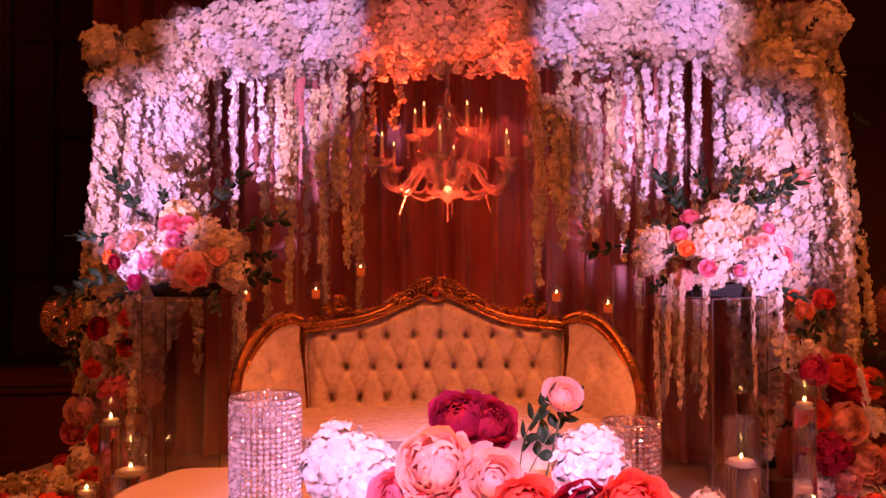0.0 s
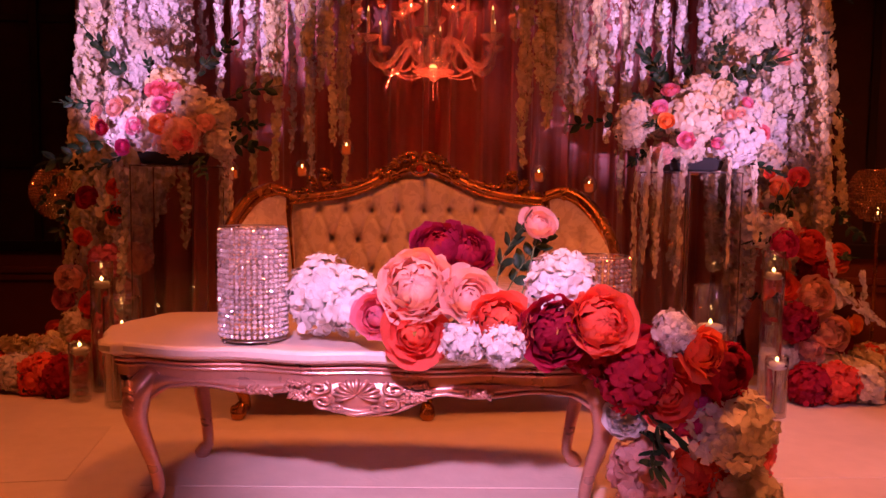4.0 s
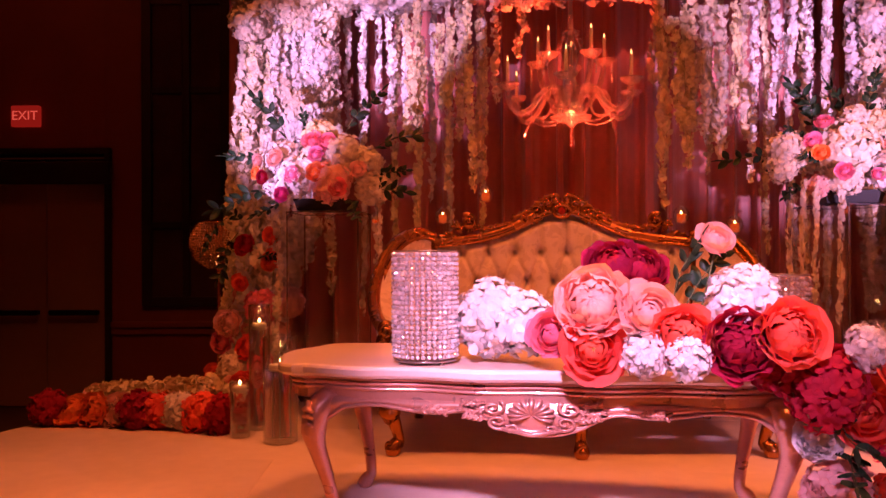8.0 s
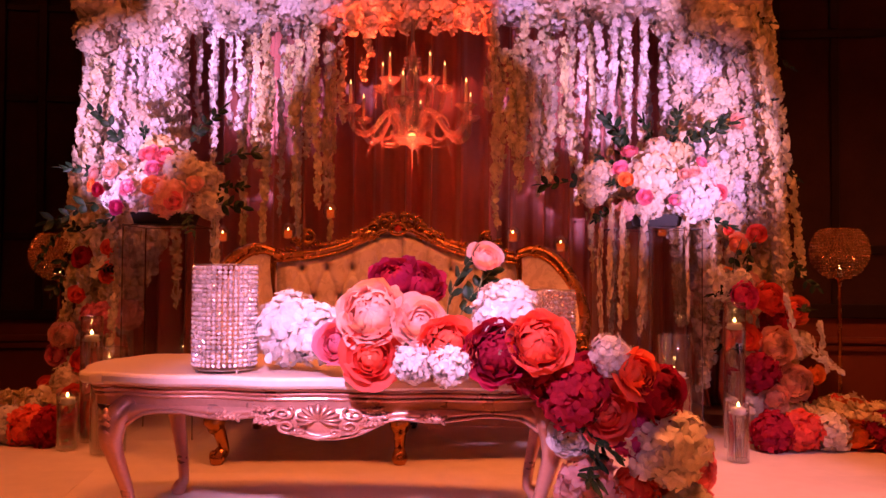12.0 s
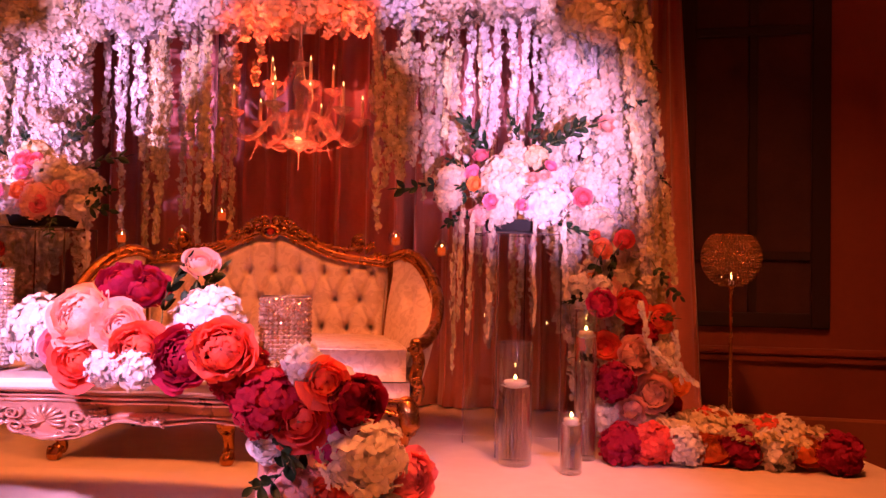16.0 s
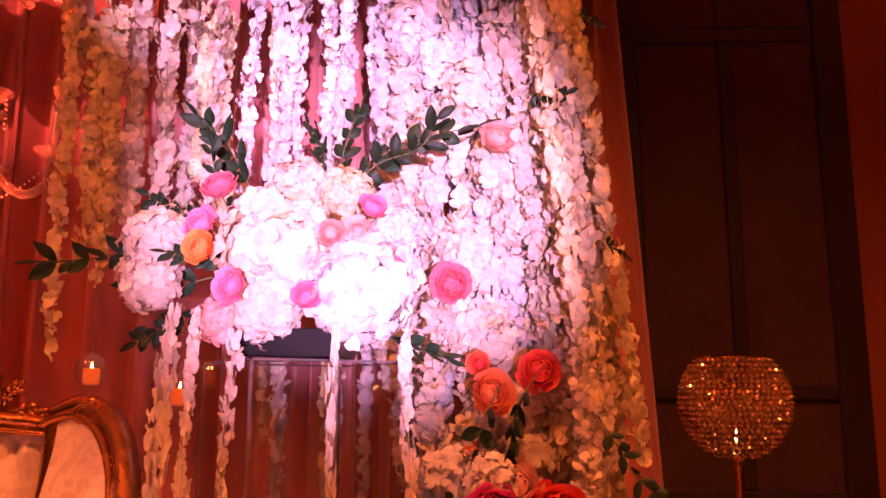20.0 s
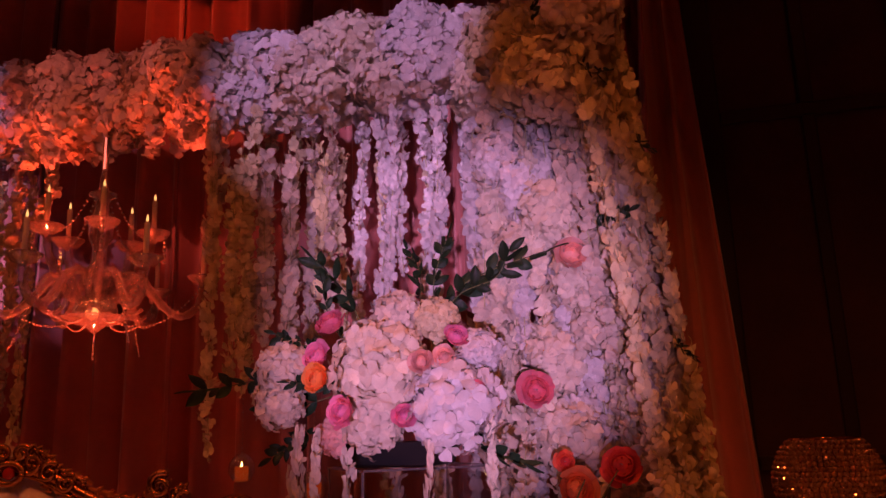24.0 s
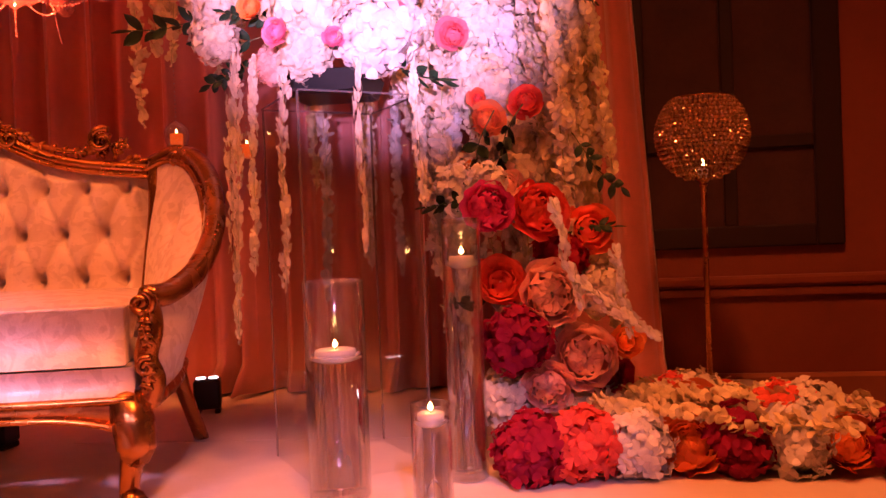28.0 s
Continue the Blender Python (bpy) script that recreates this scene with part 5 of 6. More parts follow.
runner = thing("table_flower_garland", pose(0.38, 2.2, TOP_Z), "silk peony and hydrangea garland spilling off the table", "flower garland")
for k, (kind, col, r, x, y, z, fx, fy, fz) in enumerate((
    ("hydrangea", "white", 0.125, 0.00, 2.26, 0.715, -0.3, -1, 0.5), ("hydrangea", "white", 0.10, 0.085, 2.20, 0.70, 0.1, -1, 0.4),
    ("rose", "pink", 0.075, 0.18, 2.04, 0.69, -0.2, -1, 0.3), ("rose", "coral red", 0.092, 0.29, 1.96, 0.66, 0.1, -1, 0.1),
    ("peony", "blush", 0.112, 0.29, 1.97, 0.785, -0.1, -1, 0.35), ("peony", "burgundy", 0.095, 0.335, 2.10, 0.88, -0.2, -0.7, 0.8),
    ("peony", "burgundy", 0.085, 0.41, 2.11, 0.87, 0.3, -0.7, 0.7), ("rose", "blush", 0.090, 0.43, 1.95, 0.76, 0.2, -1, 0.6),
    ("peony", "coral red", 0.088, 0.505, 1.90, 0.70, 0.15, -1, 0.2), ("hydrangea", "white", 0.062, 0.42, 1.92, 0.648, -0.2, -1, 0.5), ("hydrangea", "white", 0.062, 0.51, 1.90, 0.645, 0.1, -1, 0.4),
    ("hydrangea", "white", 0.10, 0.655, 2.03, 0.765, 0, -0.6, 1), ("peony", "burgundy", 0.098, 0.64, 1.90, 0.685, 0.1, -1, 0.2),
    ("peony", "coral red", 0.095, 0.75, 1.90, 0.71, 0.3, -1, 0.3), ("hydrangea", "white", 0.062, 0.935, 2.02, 0.665, 0.5, -0.7, 0.5),
    ("rose", "coral red", 0.080, 1.01, 1.99, 0.625, 0.6, -1, 0.1), ("hydrangea", "burgundy", 0.10, 0.84, 2.02, 0.56, 0, -1, 0),
    ("rose", "coral red", 0.095, 0.93, 2.01, 0.51, 0.3, -1, 0), ("peony", "white", 0.065, 0.83, 2.04, 0.435, -0.3, -1, -0.1),
    ("hydrangea", "hot pink", 0.10, 1.01, 2.15, 0.45, 0.6, -0.8, 0.3), ("hydrangea", "white", 0.115, 1.09, 2.10, 0.40, 0.4, -1, 0.2),
    ("peony", "pink", 0.105, 1.20, 2.20, 0.32, 0.9, -0.6, 0.1), ("hydrangea", "blush", 0.105, 0.90, 2.11, 0.27, -0.4, -1, 0.1),
    ("peony", "coral red", 0.105, 1.02, 2.08, 0.26, 0.1, -1, 0), ("hydrangea", "white", 0.11, 1.14, 2.11, 0.20, 0.4, -1, 0.1),
    ("rose", "burgundy", 0.095, 0.95, 2.17, 0.15, -0.2, -1, 0.1), ("hydrangea", "hot pink", 0.11, 1.10, 2.16, 0.09, 0.3, -1, 0.3),
    ("peony", "coral red", 0.105, 1.24, 2.22, 0.10, 0.8, -0.8, 0.3), ("peony", "burgundy", 0.10, 1.08, 2.05, 0.56, 0.7, -0.6, 0.1),
    ("hydrangea", "burgundy", 0.095, 0.74, 2.06, 0.62, -0.2, -0.6, 0.9), ("peony", "burgundy", 0.10, 0.92, 2.10, 0.60, 0.4, -0.6, 0.8))):
    put_bloom(kind, col, r, lie(x, y, z), (fx, fy, fz), runner, k % 3, k * 1.3)
stem_pts = spline([lie(0.55, 2.08, 0.72), lie(0.575, 2.09, 0.82), lie(0.595, 2.085, 0.915)], 5)
part("bud_stem", Geo().add(*tube(stem_pts, 0.003, 6)), M_STEM, runner, smooth=True)
put_bloom("rose", "blush", 0.06, lie(0.60, 2.085, 0.945), (0.35, -0.6, 0.6), runner, 1)
for at, d, k in (((0.49, 2.07, 0.76), (0.25, 0, 1), 0), ((0.51, 2.09, 0.74), (0.6, 0.2, 1), 1), ((0.83, 2.12, 0.58), (0.3, -0.7, -0.6), 2), ((0.95, 2.14, 0.44), (-0.4, -1, -0.4), 3)):
    put_sprig(lie(*at), d, runner, k, 0.7 * k, 0.8)


# ---- floating candles in glass cylinders ----
def glass_candle(m, r, h, water, label):
    t = thing("floating_candle_vase", m, label, "candle vase", "floating candle vases on the stage")
    wall_t = 0.004
    prof = [(r - 0.006, 0.001), (r, 0.006), (r, h - 0.002), (r - wall_t / 2, h), (r - wall_t, h - 0.003), (r - wall_t, h - 0.016)]
    part("glass_cylinder", Geo().add(*lathe(prof, 32, cap=False)), M_VASE, t, smooth=True)
    part("glass_foot", Geo().add(*lathe([(r - 0.007, 0.0015), (r - 0.005, 0.006), (r - 0.005, 0.016), (r - 0.012, 0.022), (0.004, 0.024)], 32)), M_FOOT, t, "thick glass bottom", smooth=True)
    rw = r - wall_t - 0.0015
    body = part("water", Geo().add(*lathe([(rw - 0.004, 0.0255), (rw, 0.03), (rw, water - 0.001), (rw, water)], 40)), M_WATER, t, "clear water")
    body.data.polygons.foreach_set("use_smooth", [len(p.vertices) == 4 for p in body.data.polygons])
    body.visible_shadow = False
    rc = r * 0.68
    part("candle", Geo().add(*lathe([(rc * 0.45, water - 0.020), (rc * 0.92, water - 0.012), (rc, water + 0.004), (rc * 0.97, water + 0.014), (rc * 0.86, water + 0.016), (0.004, water + 0.013)], 20)), M_WAX, t, "white floating candle", smooth=True)
    part("wick", Geo().add(*tube([(0, 0, water + 0.012), (0.001, 0, water + 0.024)], 0.001, 5)), M_BLACK, t)
    fl = part("flame", Geo().add(*lathe([(0.0012, water + 0.020), (0.0078, water + 0.027), (0.0064, water + 0.033), (0.0026, water + 0.039), (0.0004, water + 0.044)], 10)), M_FLAME, t, "small yellow flame", smooth=True)
    return t


for x, y, r, h, w, lab in ((1.395, 3.86, 0.085, 0.60, 0.395, "wide glass cylinder vase with a lit floating candle"), (1.675, 3.735, 0.052, 0.285, 0.245, "short glass cylinder vase with a lit floating candle"),
                           (1.735, 4.035, 0.056, 0.76, 0.635, "tall slim glass cylinder vase with a lit floating candle"), (-1.41, 3.53, 0.085, 0.52, 0.365, "wide glass cylinder vase with a lit floating candle"),
                           (-1.65, 3.575, 0.052, 0.285, 0.245, "short glass cylinder vase with a lit floating candle"), (-1.63, 3.76, 0.056, 0.66, 0.545, "tall slim glass cylinder vase with a lit floating candle")):
    glass_candle(Matrix.Translation((x, y, 0.0005)), r, h, w, lab)


# ---- beaded globe lamps on tall stems ----
def globe_stand(m):
    t = thing("crystal_globe_stand", m, "gold crystal-beaded globe candle holder on a tall stem", "candle stand", "globe stands beside the arch")
    part("base", Geo().add(*lathe([(0.12, 0.001), (0.12, 0.008), (0.10, 0.014), (0.02, 0.022), (0.012, 0.04)], 28)), M_STEEL, t, smooth=True)
    part("stem", Geo().add(*lathe([(0.011, 0.035), (0.011, 0.86), (0.016, 0.868), (0.011, 0.876), (0.02, 0.885), (0.034, 0.895)], 14)), M_GOLD, t, smooth=True)
    R, zc = 0.175, 1.06
    g = bead_rows(lambda q: R * math.sqrt(max(0.02, 1 - ((q * 1.74 - 0.97)) ** 2)), 19, zc - 0.97 * R, zc + 0.77 * R, 58, 0.0088, 9, 0.5)
    part("crystal_globe", g, M_GOLDBEAD, t, "open globe of amber crystal beads")["kind"] = "stuff"
    for q in range(6):
        a0 = 2 * math.pi * q / 6
        pts = [(R * 0.985 * math.cos(b) * math.cos(a0), R * 0.985 * math.cos(b) * math.sin(a0), zc + R * 0.985 * math.sin(b)) for b in [radians(-74 + 124 * i / 14) for i in range(15)]]
        part("wire_rib", Geo().add(*tube(pts, 0.002, 5)), M_GOLD, t)
    part("rim", Geo().add(*tube([(0.112 * math.cos(a), 0.112 * math.sin(a), zc + 0.137) for a in [2 * math.pi * i / 30 for i in range(31)]], 0.004, 6)), M_GOLD, t, smooth=True)
    part("tea_light", Geo().add(*lathe([(0.02, 0.897), (0.02, 0.935), (0.004, 0.933)], 14)), M_WAX, t, smooth=True)
    part("flame", Geo().add(*lathe([(0.001, 0.936), (0.006, 0.946), (0.004, 0.962), (0.0004, 0.976)], 8)), M_FLAME, t, smooth=True)
    return t


first = globe_stand(Matrix.Translation((2.562, 4.84, 0.0)) @ Matrix.Diagonal((0.95, 0.95, 0.99, 1)))
copy_thing(first, Matrix.Translation((-2.23, 4.45, 0.0)) @ Matrix.Diagonal((1.03, 1.03, 0.95, 1)))


# ---- clear pedestals with flower arrangements ----
def pedestal(m):
    t = thing("acrylic_pedestal", m, "clear acrylic pedestal standing on the stage", "pedestal", "clear pedestals")
    w, h, k = 0.19, 1.15, 0.006
    for i in range(4):
        part("side_panel", Geo().add(*box(-w + k + 0.001, w - k - 0.001, -w, -w + k, 0.002, h - k - 0.001, 0.001)), M_ACRYLIC, t, m=rotm("Z", 90 * i))
    for sx, sy in ((-1, -1), (1, -1), (1, 1), (-1, 1)):
        part("corner_edge", Geo().add(*box(-0.0035, 0.0035, -0.0035, 0.0035, 0.002, h - k, 0.001)), M_ACRYLIC_EDGE, t, m=Matrix.Translation((sx * w, sy * w, 0)))
    part("top_panel", Geo().add(*box(-w - 0.004, w + 0.004, -w - 0.004, w + 0.004, h - k, h, 0.001)), M_ACRYLIC, t)
    for i in range(4):
        part("top_edge", Geo().add(*box(-w, w, -w - 0.0065, -w - 0.0045, h - k, h, 0.0006)), M_ACRYLIC_EDGE, t, m=rotm("Z", 90 * i))
    return t


first = pedestal(pose(1.335, 4.215, 0.0005, 0, 0, 35))
copy_thing(first, pose(-1.33, 4.02, 0.0005, 0, 0, 8))


def arrangement(m, side, label):
    t = thing("flower_arrangement", m, label, "flower arrangement", "arrangements on the pedestals")
    part("tray", Geo().add(*lathe([(0.150, 0.001), (0.172, 0.006), (0.196, 0.066), (0.188, 0.068), (0.168, 0.016), (0.004, 0.016)], 4), rotm("Z", 45)), M_BLACK, t, "square black dish")
    return t


right = arrangement(Matrix.Translation((1.335, 4.16, 1.151)), 1, "white hydrangea and pink rose arrangement in a black dish")
for k, (kind, col, r, x, y, z, fx, fy, fz) in enumerate((
    ("hydrangea", "white", 0.138, 1.515, 4.03, 1.315, 0.2, -1, 0.0), ("hydrangea", "cream", 0.150, 1.315, 4.06, 1.41, -0.1, -1, 0.2), ("hydrangea", "cream", 0.10, 1.29, 4.05, 1.275, -0.1, -1, -0.2),
    ("hydrangea", "cream", 0.078, 1.35, 4.10, 1.555, -0.1, -0.7, 0.7), ("hydrangea", "yellow", 0.070, 1.46, 4.10, 1.54, 0.1, -0.7, 0.7), ("hydrangea", "white", 0.075, 1.58, 4.07, 1.445, 0.5, -0.9, 0.3),
    ("hydrangea", "cream", 0.098, 1.04, 4.06, 1.425, -0.7, -0.7, 0.2), ("hydrangea", "cream", 0.088, 1.02, 4.06, 1.345, -0.7, -0.7, -0.2), ("hydrangea", "blush", 0.065, 1.185, 4.06, 1.245, -0.3, -1, -0.3),
    ("hydrangea", "cream", 0.10, 1.33, 4.26, 1.40, 0, 1, 0.4), ("hydrangea", "cream", 0.09, 1.18, 4.22, 1.40, -0.6, 0.8, 0.2),
    ("rose", "orchid pink", 0.046, 1.255, 3.885, 1.30, -0.5, -1, 0.1), ("rose", "orchid pink", 0.040, 1.41, 3.93, 1.285, 0.2, -1, 0.3), ("rose", "orange", 0.047, 1.165, 3.93, 1.39, -0.4, -1, 0.2),
    ("rose", "orchid pink", 0.042, 1.14, 3.99, 1.455, -0.3, -1, 0.4), ("rose", "pink", 0.050, 1.185, 3.98, 1.545, -0.2, -0.8, 0.7), ("rose", "blush", 0.036, 1.46, 3.92, 1.42, 0, -1, 0.2),
    ("rose", "blush", 0.036, 1.517, 3.94, 1.43, 0.1, -1, 0.3), ("rose", "orchid pink", 0.044, 1.55, 3.95, 1.485, 0.6, -0.8, 0.6), ("rose", "pink", 0.024, 1.60, 3.93, 1.345, 0.3, -1, 0))):
    put_bloom(kind, col, r * (0.86 if kind == "hydrangea" else 0.88), (x - 1.335, y - 4.16, z - 1.151), (fx, fy, fz), right, k % 3, k * 0.9)
for at, d, k, sp, sc in (((0.06, 0, 0.40), (1.0, -0.1, 0.62), 3, 0.3, 1.0), ((0.1, 0.02, 0.42), (0.1, -0.1, 1.0), 1, 1.3, 0.75), ((0.12, -0.03, 0.40), (0.75, -0.3, 0.5), 2, 2.0, 0.8), ((-0.12, 0, 0.40), (-0.55, 0, 1.0), 0, 0.5, 0.95),
                      ((-0.3, -0.03, 0.22), (-1, -0.2, 0.15), 2, 0.2, 0.85), ((-0.18, -0.08, 0.12), (-1, -0.4, -0.5), 1, 1.0, 0.6), ((-0.20, -0.04, 0.20), (-0.9, -0.3, -0.2), 0, 1.8, 0.7), ((-0.14, -0.05, 0.33), (-0.4, -0.4, 0.9), 2, 2.6, 0.55), ((-0.10, -0.08, 0.20), (-0.9, -0.7, 0.3), 3, 0.4, 0.5), ((0.2, -0.08, 0.10), (0.9, -0.5, -0.7), 0, 2.4, 0.8), ((0.02, 0.1, 0.4), (-0.1, 0.5, 1), 3, 0.9, 0.8), ((-0.16, -0.06, 0.30), (-0.8, -0.5, 0.4), 3, 0.9, 0.5)):
    put_sprig(at, d, right, k, sp, sc)
fine = random.Random(9)
for x, y, z, l, w in ((1.09, 3.98, 1.26, 0.56, 0.44), (1.15, 3.97, 1.25, 0.62, 0.46), (1.05, 4.05, 1.22, 0.80, 0.45), (1.25, 3.93, 1.20, 0.62, 0.48), (1.475, 3.93, 1.21, 0.53, 0.30), (1.62, 4.02, 1.30, 0.50, 0.5)):
    hang(x, y, z, l, M_CREAM, fine, w, "trailing strands under the arrangements")

left = arrangement(Matrix.Translation((-1.33, 3.97, 1.151)), -1, "pink, orange and white flower arrangement in a black dish")
for k, (kind, col, r, x, y, z, fx, fy, fz) in enumerate((
    ("hydrangea", "white", 0.12, -1.44, 3.82, 1.33, -0.2, -1, 0.1), ("hydrangea", "white", 0.11, -1.52, 3.86, 1.43, -0.6, -0.8, 0.3), ("hydrangea", "blush", 0.12, -1.24, 3.81, 1.30, 0.1, -1, -0.1), ("hydrangea", "cream", 0.12, -1.20, 3.86, 1.43, 0.4, -1, 0.4),
    ("hydrangea", "yellow", 0.11, -1.34, 3.92, 1.53, 0, -0.7, 0.8), ("hydrangea", "cream", 0.11, -1.09, 3.90, 1.40, 0.8, -0.6, 0.3), ("hydrangea", "cream", 0.11, -1.06, 3.92, 1.28, 0.8, -0.6, -0.1), ("hydrangea", "cream", 0.12, -1.35, 4.12, 1.40, 0, 1, 0.4),
    ("hydrangea", "cream", 0.11, -1.15, 4.1, 1.40, 0.5, 0.8, 0.3), ("hydrangea", "cream", 0.10, -1.34, 3.85, 1.40, 0, -1, 0.2), ("hydrangea", "white", 0.09, -1.58, 3.92, 1.31, -0.9, -0.5, -0.1),
    ("rose", "orchid pink", 0.052, -1.415, 3.70, 1.335, -0.1, -1, 0.1), ("rose", "hot pink", 0.05, -1.48, 3.71, 1.235, -0.2, -1, -0.1), ("rose", "orange", 0.058, -1.295, 3.71, 1.345, 0.1, -1, 0.2), ("rose", "pink", 0.055, -1.17, 3.71, 1.27, 0.2, -1, 0),
    ("rose", "pink", 0.06, -1.25, 3.78, 1.51, 0, -0.9, 0.5), ("rose", "pink", 0.058, -1.34, 3.79, 1.52, -0.1, -0.9, 0.5), ("rose", "orchid pink", 0.045, -1.30, 3.74, 1.44, 0, -1, 0.3), ("rose", "blush", 0.06, -1.53, 3.74, 1.43, -0.4, -1, 0.3),
    ("rose", "blush", 0.052, -1.66, 3.80, 1.42, -0.7, -0.8, 0.3), ("rose", "orange", 0.042, -1.66, 3.78, 1.36, -0.6, -0.9, 0), ("rose", "burgundy", 0.05, -1.60, 3.74, 1.33, -0.5, -1, 0), ("rose", "blush", 0.05, -1.08, 3.76, 1.36, 0.6, -0.9, 0.2))):
    put_bloom(kind, col, r * (0.86 if kind == "hydrangea" else 0.88), (x + 1.33, y - 3.97, z - 1.151), (fx, fy, fz), left, k % 3, k * 0.9)
for at, d, k, sp, sc in (((-0.18, -0.05, 0.32), (-0.5, -0.1, 1.0), 3, 0.3, 1.0), ((-0.10, 0, 0.36), (-0.15, 0, 1.0), 1, 1.2, 0.6), ((0.24, -0.05, 0.30), (1, -0.1, 0.45), 2, 0.2, 0.85), ((0.24, -0.08, 0.14), (1, -0.2, -0.25), 0, 1.6, 0.9), ((0.28, -0.06, 0.20), (0.9, -0.2, 0.0), 1, 1.6, 0.6),
                      ((-0.26, -0.1, 0.12), (-1, -0.2, -0.25), 2, 0.6, 0.95), ((-0.2, -0.12, 0.08), (-0.8, -0.5, -0.8), 0, 2.4, 0.7), ((0.1, -0.02, 0.4), (0.6, 0, 0.8), 3, 0.9, 0.8), ((-0.3, -0.05, 0.26), (-0.9, -0.2, 0.3), 1, 0.1, 0.8), ((0.18, -0.16, 0.06), (0.5, -0.8, -0.4), 3, 0.1, 0.55)):
    put_sprig(at, d, left, k, sp, sc)
for x, z, l in ((-1.02, 1.30, 0.75), (-1.60, 1.2, 0.9)):
    hang(x, 3.92, z, l, M_CREAM, rs, 0.7, "trailing strands under the arrangements")

# blooms pinned down the columns and spreading over the floor
col_r = thing("column_flower_cascade", pose(1.95, 4.28, 0.6), "cascade of coral, pink and burgundy blooms down the column", "flower garland", "flower cascades")
for k, (kind, c, r, x, y, z) in enumerate((
    ("rose", "blush", 0.062, 1.83, 4.32, 1.758), ("rose", "pink", 0.056, 1.705, 4.28, 1.352), ("rose", "orange", 0.066, 1.806, 4.27, 1.075), ("rose", "coral red", 0.066, 1.93, 4.33, 1.135), ("rose", "coral red", 0.036, 1.775, 4.30, 1.15),
    ("rose", "orange", 0.034, 1.76, 4.25, 0.915), ("rose", "blush", 0.075, 1.865, 4.22, 0.86), ("hydrangea", "white", 0.08, 1.80, 4.22, 0.86), ("peony", "coral red", 0.11, 1.965, 4.20, 0.78), ("peony", "hot pink", 0.090, 1.81, 4.13, 0.79), ("rose", "coral red", 0.09, 2.115, 4.26, 0.715),
    ("rose", "coral red", 0.10, 1.835, 4.20, 0.56), ("peony", "blush", 0.115, 1.99, 4.17, 0.52), ("hydrangea", "burgundy", 0.12, 1.88, 4.15, 0.385), ("peony", "blush", 0.118, 2.085, 4.18, 0.325), ("rose", "orange", 0.06, 2.215, 4.25, 0.36),
    ("peony", "blush", 0.085, 1.97, 4.14, 0.245), ("hydrangea", "burgundy", 0.10, 2.02, 4.30, 0.63), ("hydrangea", "cream", 0.10, 1.83, 4.20, 0.20), ("hydrangea", "cream", 0.09, 2.14, 4.30, 0.52), ("rose", "burgundy", 0.09, 2.15, 4.3, 0.25), ("hydrangea", "white", 0.1, 1.72, 4.3, 0.85))):
    put_bloom(kind, c, r * 0.86, (x - 1.95, y - 4.28, z - 0.6), (rs.uniform(-0.3, 0.3) + 0.1, -1, rs.uniform(-0.1, 0.4)), col_r, k % 3, k * 1.1)
for at, d, k, sp, sc in (((-0.03, 0.02, 0.52), (-0.5, -0.4, -1), 0, 0.4, 0.9), ((-0.12, -0.02, 0.5), (-0.3, -0.3, -1), 2, 1.0, 0.9), ((0.05, 0.0, 0.1), (0.9, -0.3, 0.2), 1, 0.3, 0.6), ((-0.08, 0, 0.2), (-0.8, -0.5, 0.1), 3, 0.3, 0.7), ((0.12, 0, 0.42), (0.5, -0.5, -0.8), 3, 1.3, 0.6), ((-0.1, 0.02, -0.1), (-0.9, -0.4, 0.1), 1, 0.3, 0.6), ((-0.06, 0.02, 1.22), (1, -0.2, 0.3), 0, 2, 0.5), ((-0.05, 0.0, 1.75), (0.3, -0.8, -0.6), 2, 2, 0.5), ((0.1, 0.0, 1.5), (0.2, -0.8, -0.8), 1, 2, 0.45), ((0.16, 0.1, 0.9), (0.3, -0.8, -0.8), 1, 2, 0.4), ((-0.17, -0.12, 1.83), (0.1, -0.8, 0.6), 1, 1, 0.45)):
    put_sprig(at, d, col_r, k, sp, sc)
for x, z, l, lean, w in ((2.00, 0.80, 0.32, 14, 0.55), (2.05, 0.58, 0.30, 52, 0.6), (2.17, 0.66, 0.26, 10, 0.5)):
    hang(x, 4.07, z, l, M_WHITE, fine, w, "strands over the column cascade", lean)
col_l = thing("column_flower_cascade", pose(-1.85, 4.1, 0.6), "cascade of coral and blush blooms down the column", "flower garland", "flower cascades")
for k, (kind, c, r, x, y, z) in enumerate((
    ("rose", "coral red", 0.055, -1.70, 4.06, 1.03), ("rose", "burgundy", 0.075, -1.86, 4.06, 0.98), ("rose", "coral red", 0.07, -1.70, 4.06, 0.885), ("rose", "coral red", 0.05, -1.89, 4.06, 0.76), ("peony", "blush", 0.09, -1.97, 4.06, 0.53),
    ("peony", "blush", 0.085, -1.66, 4.05, 0.48), ("rose", "pink", 0.085, -2.02, 4.08, 0.42), ("hydrangea", "pink", 0.10, -1.75, 4.06, 0.63), ("peony", "coral red", 0.085, -1.83, 4.02, 0.40), ("hydrangea", "blush", 0.09, -1.60, 4.1, 0.65),
    ("peony", "pink", 0.09, -1.72, 3.98, 0.30), ("hydrangea", "cream", 0.10, -1.92, 4.05, 0.28), ("peony", "coral red", 0.09, -1.80, 3.9, 0.20), ("rose", "coral red", 0.09, -2.05, 4.08, 0.22))):
    put_bloom(kind, c, r * 0.9, (x + 1.85, y - 4.1, z - 0.6), (rs.uniform(-0.3, 0.3), -1, rs.uniform(-0.1, 0.4)), col_l, k % 3, k * 1.1)
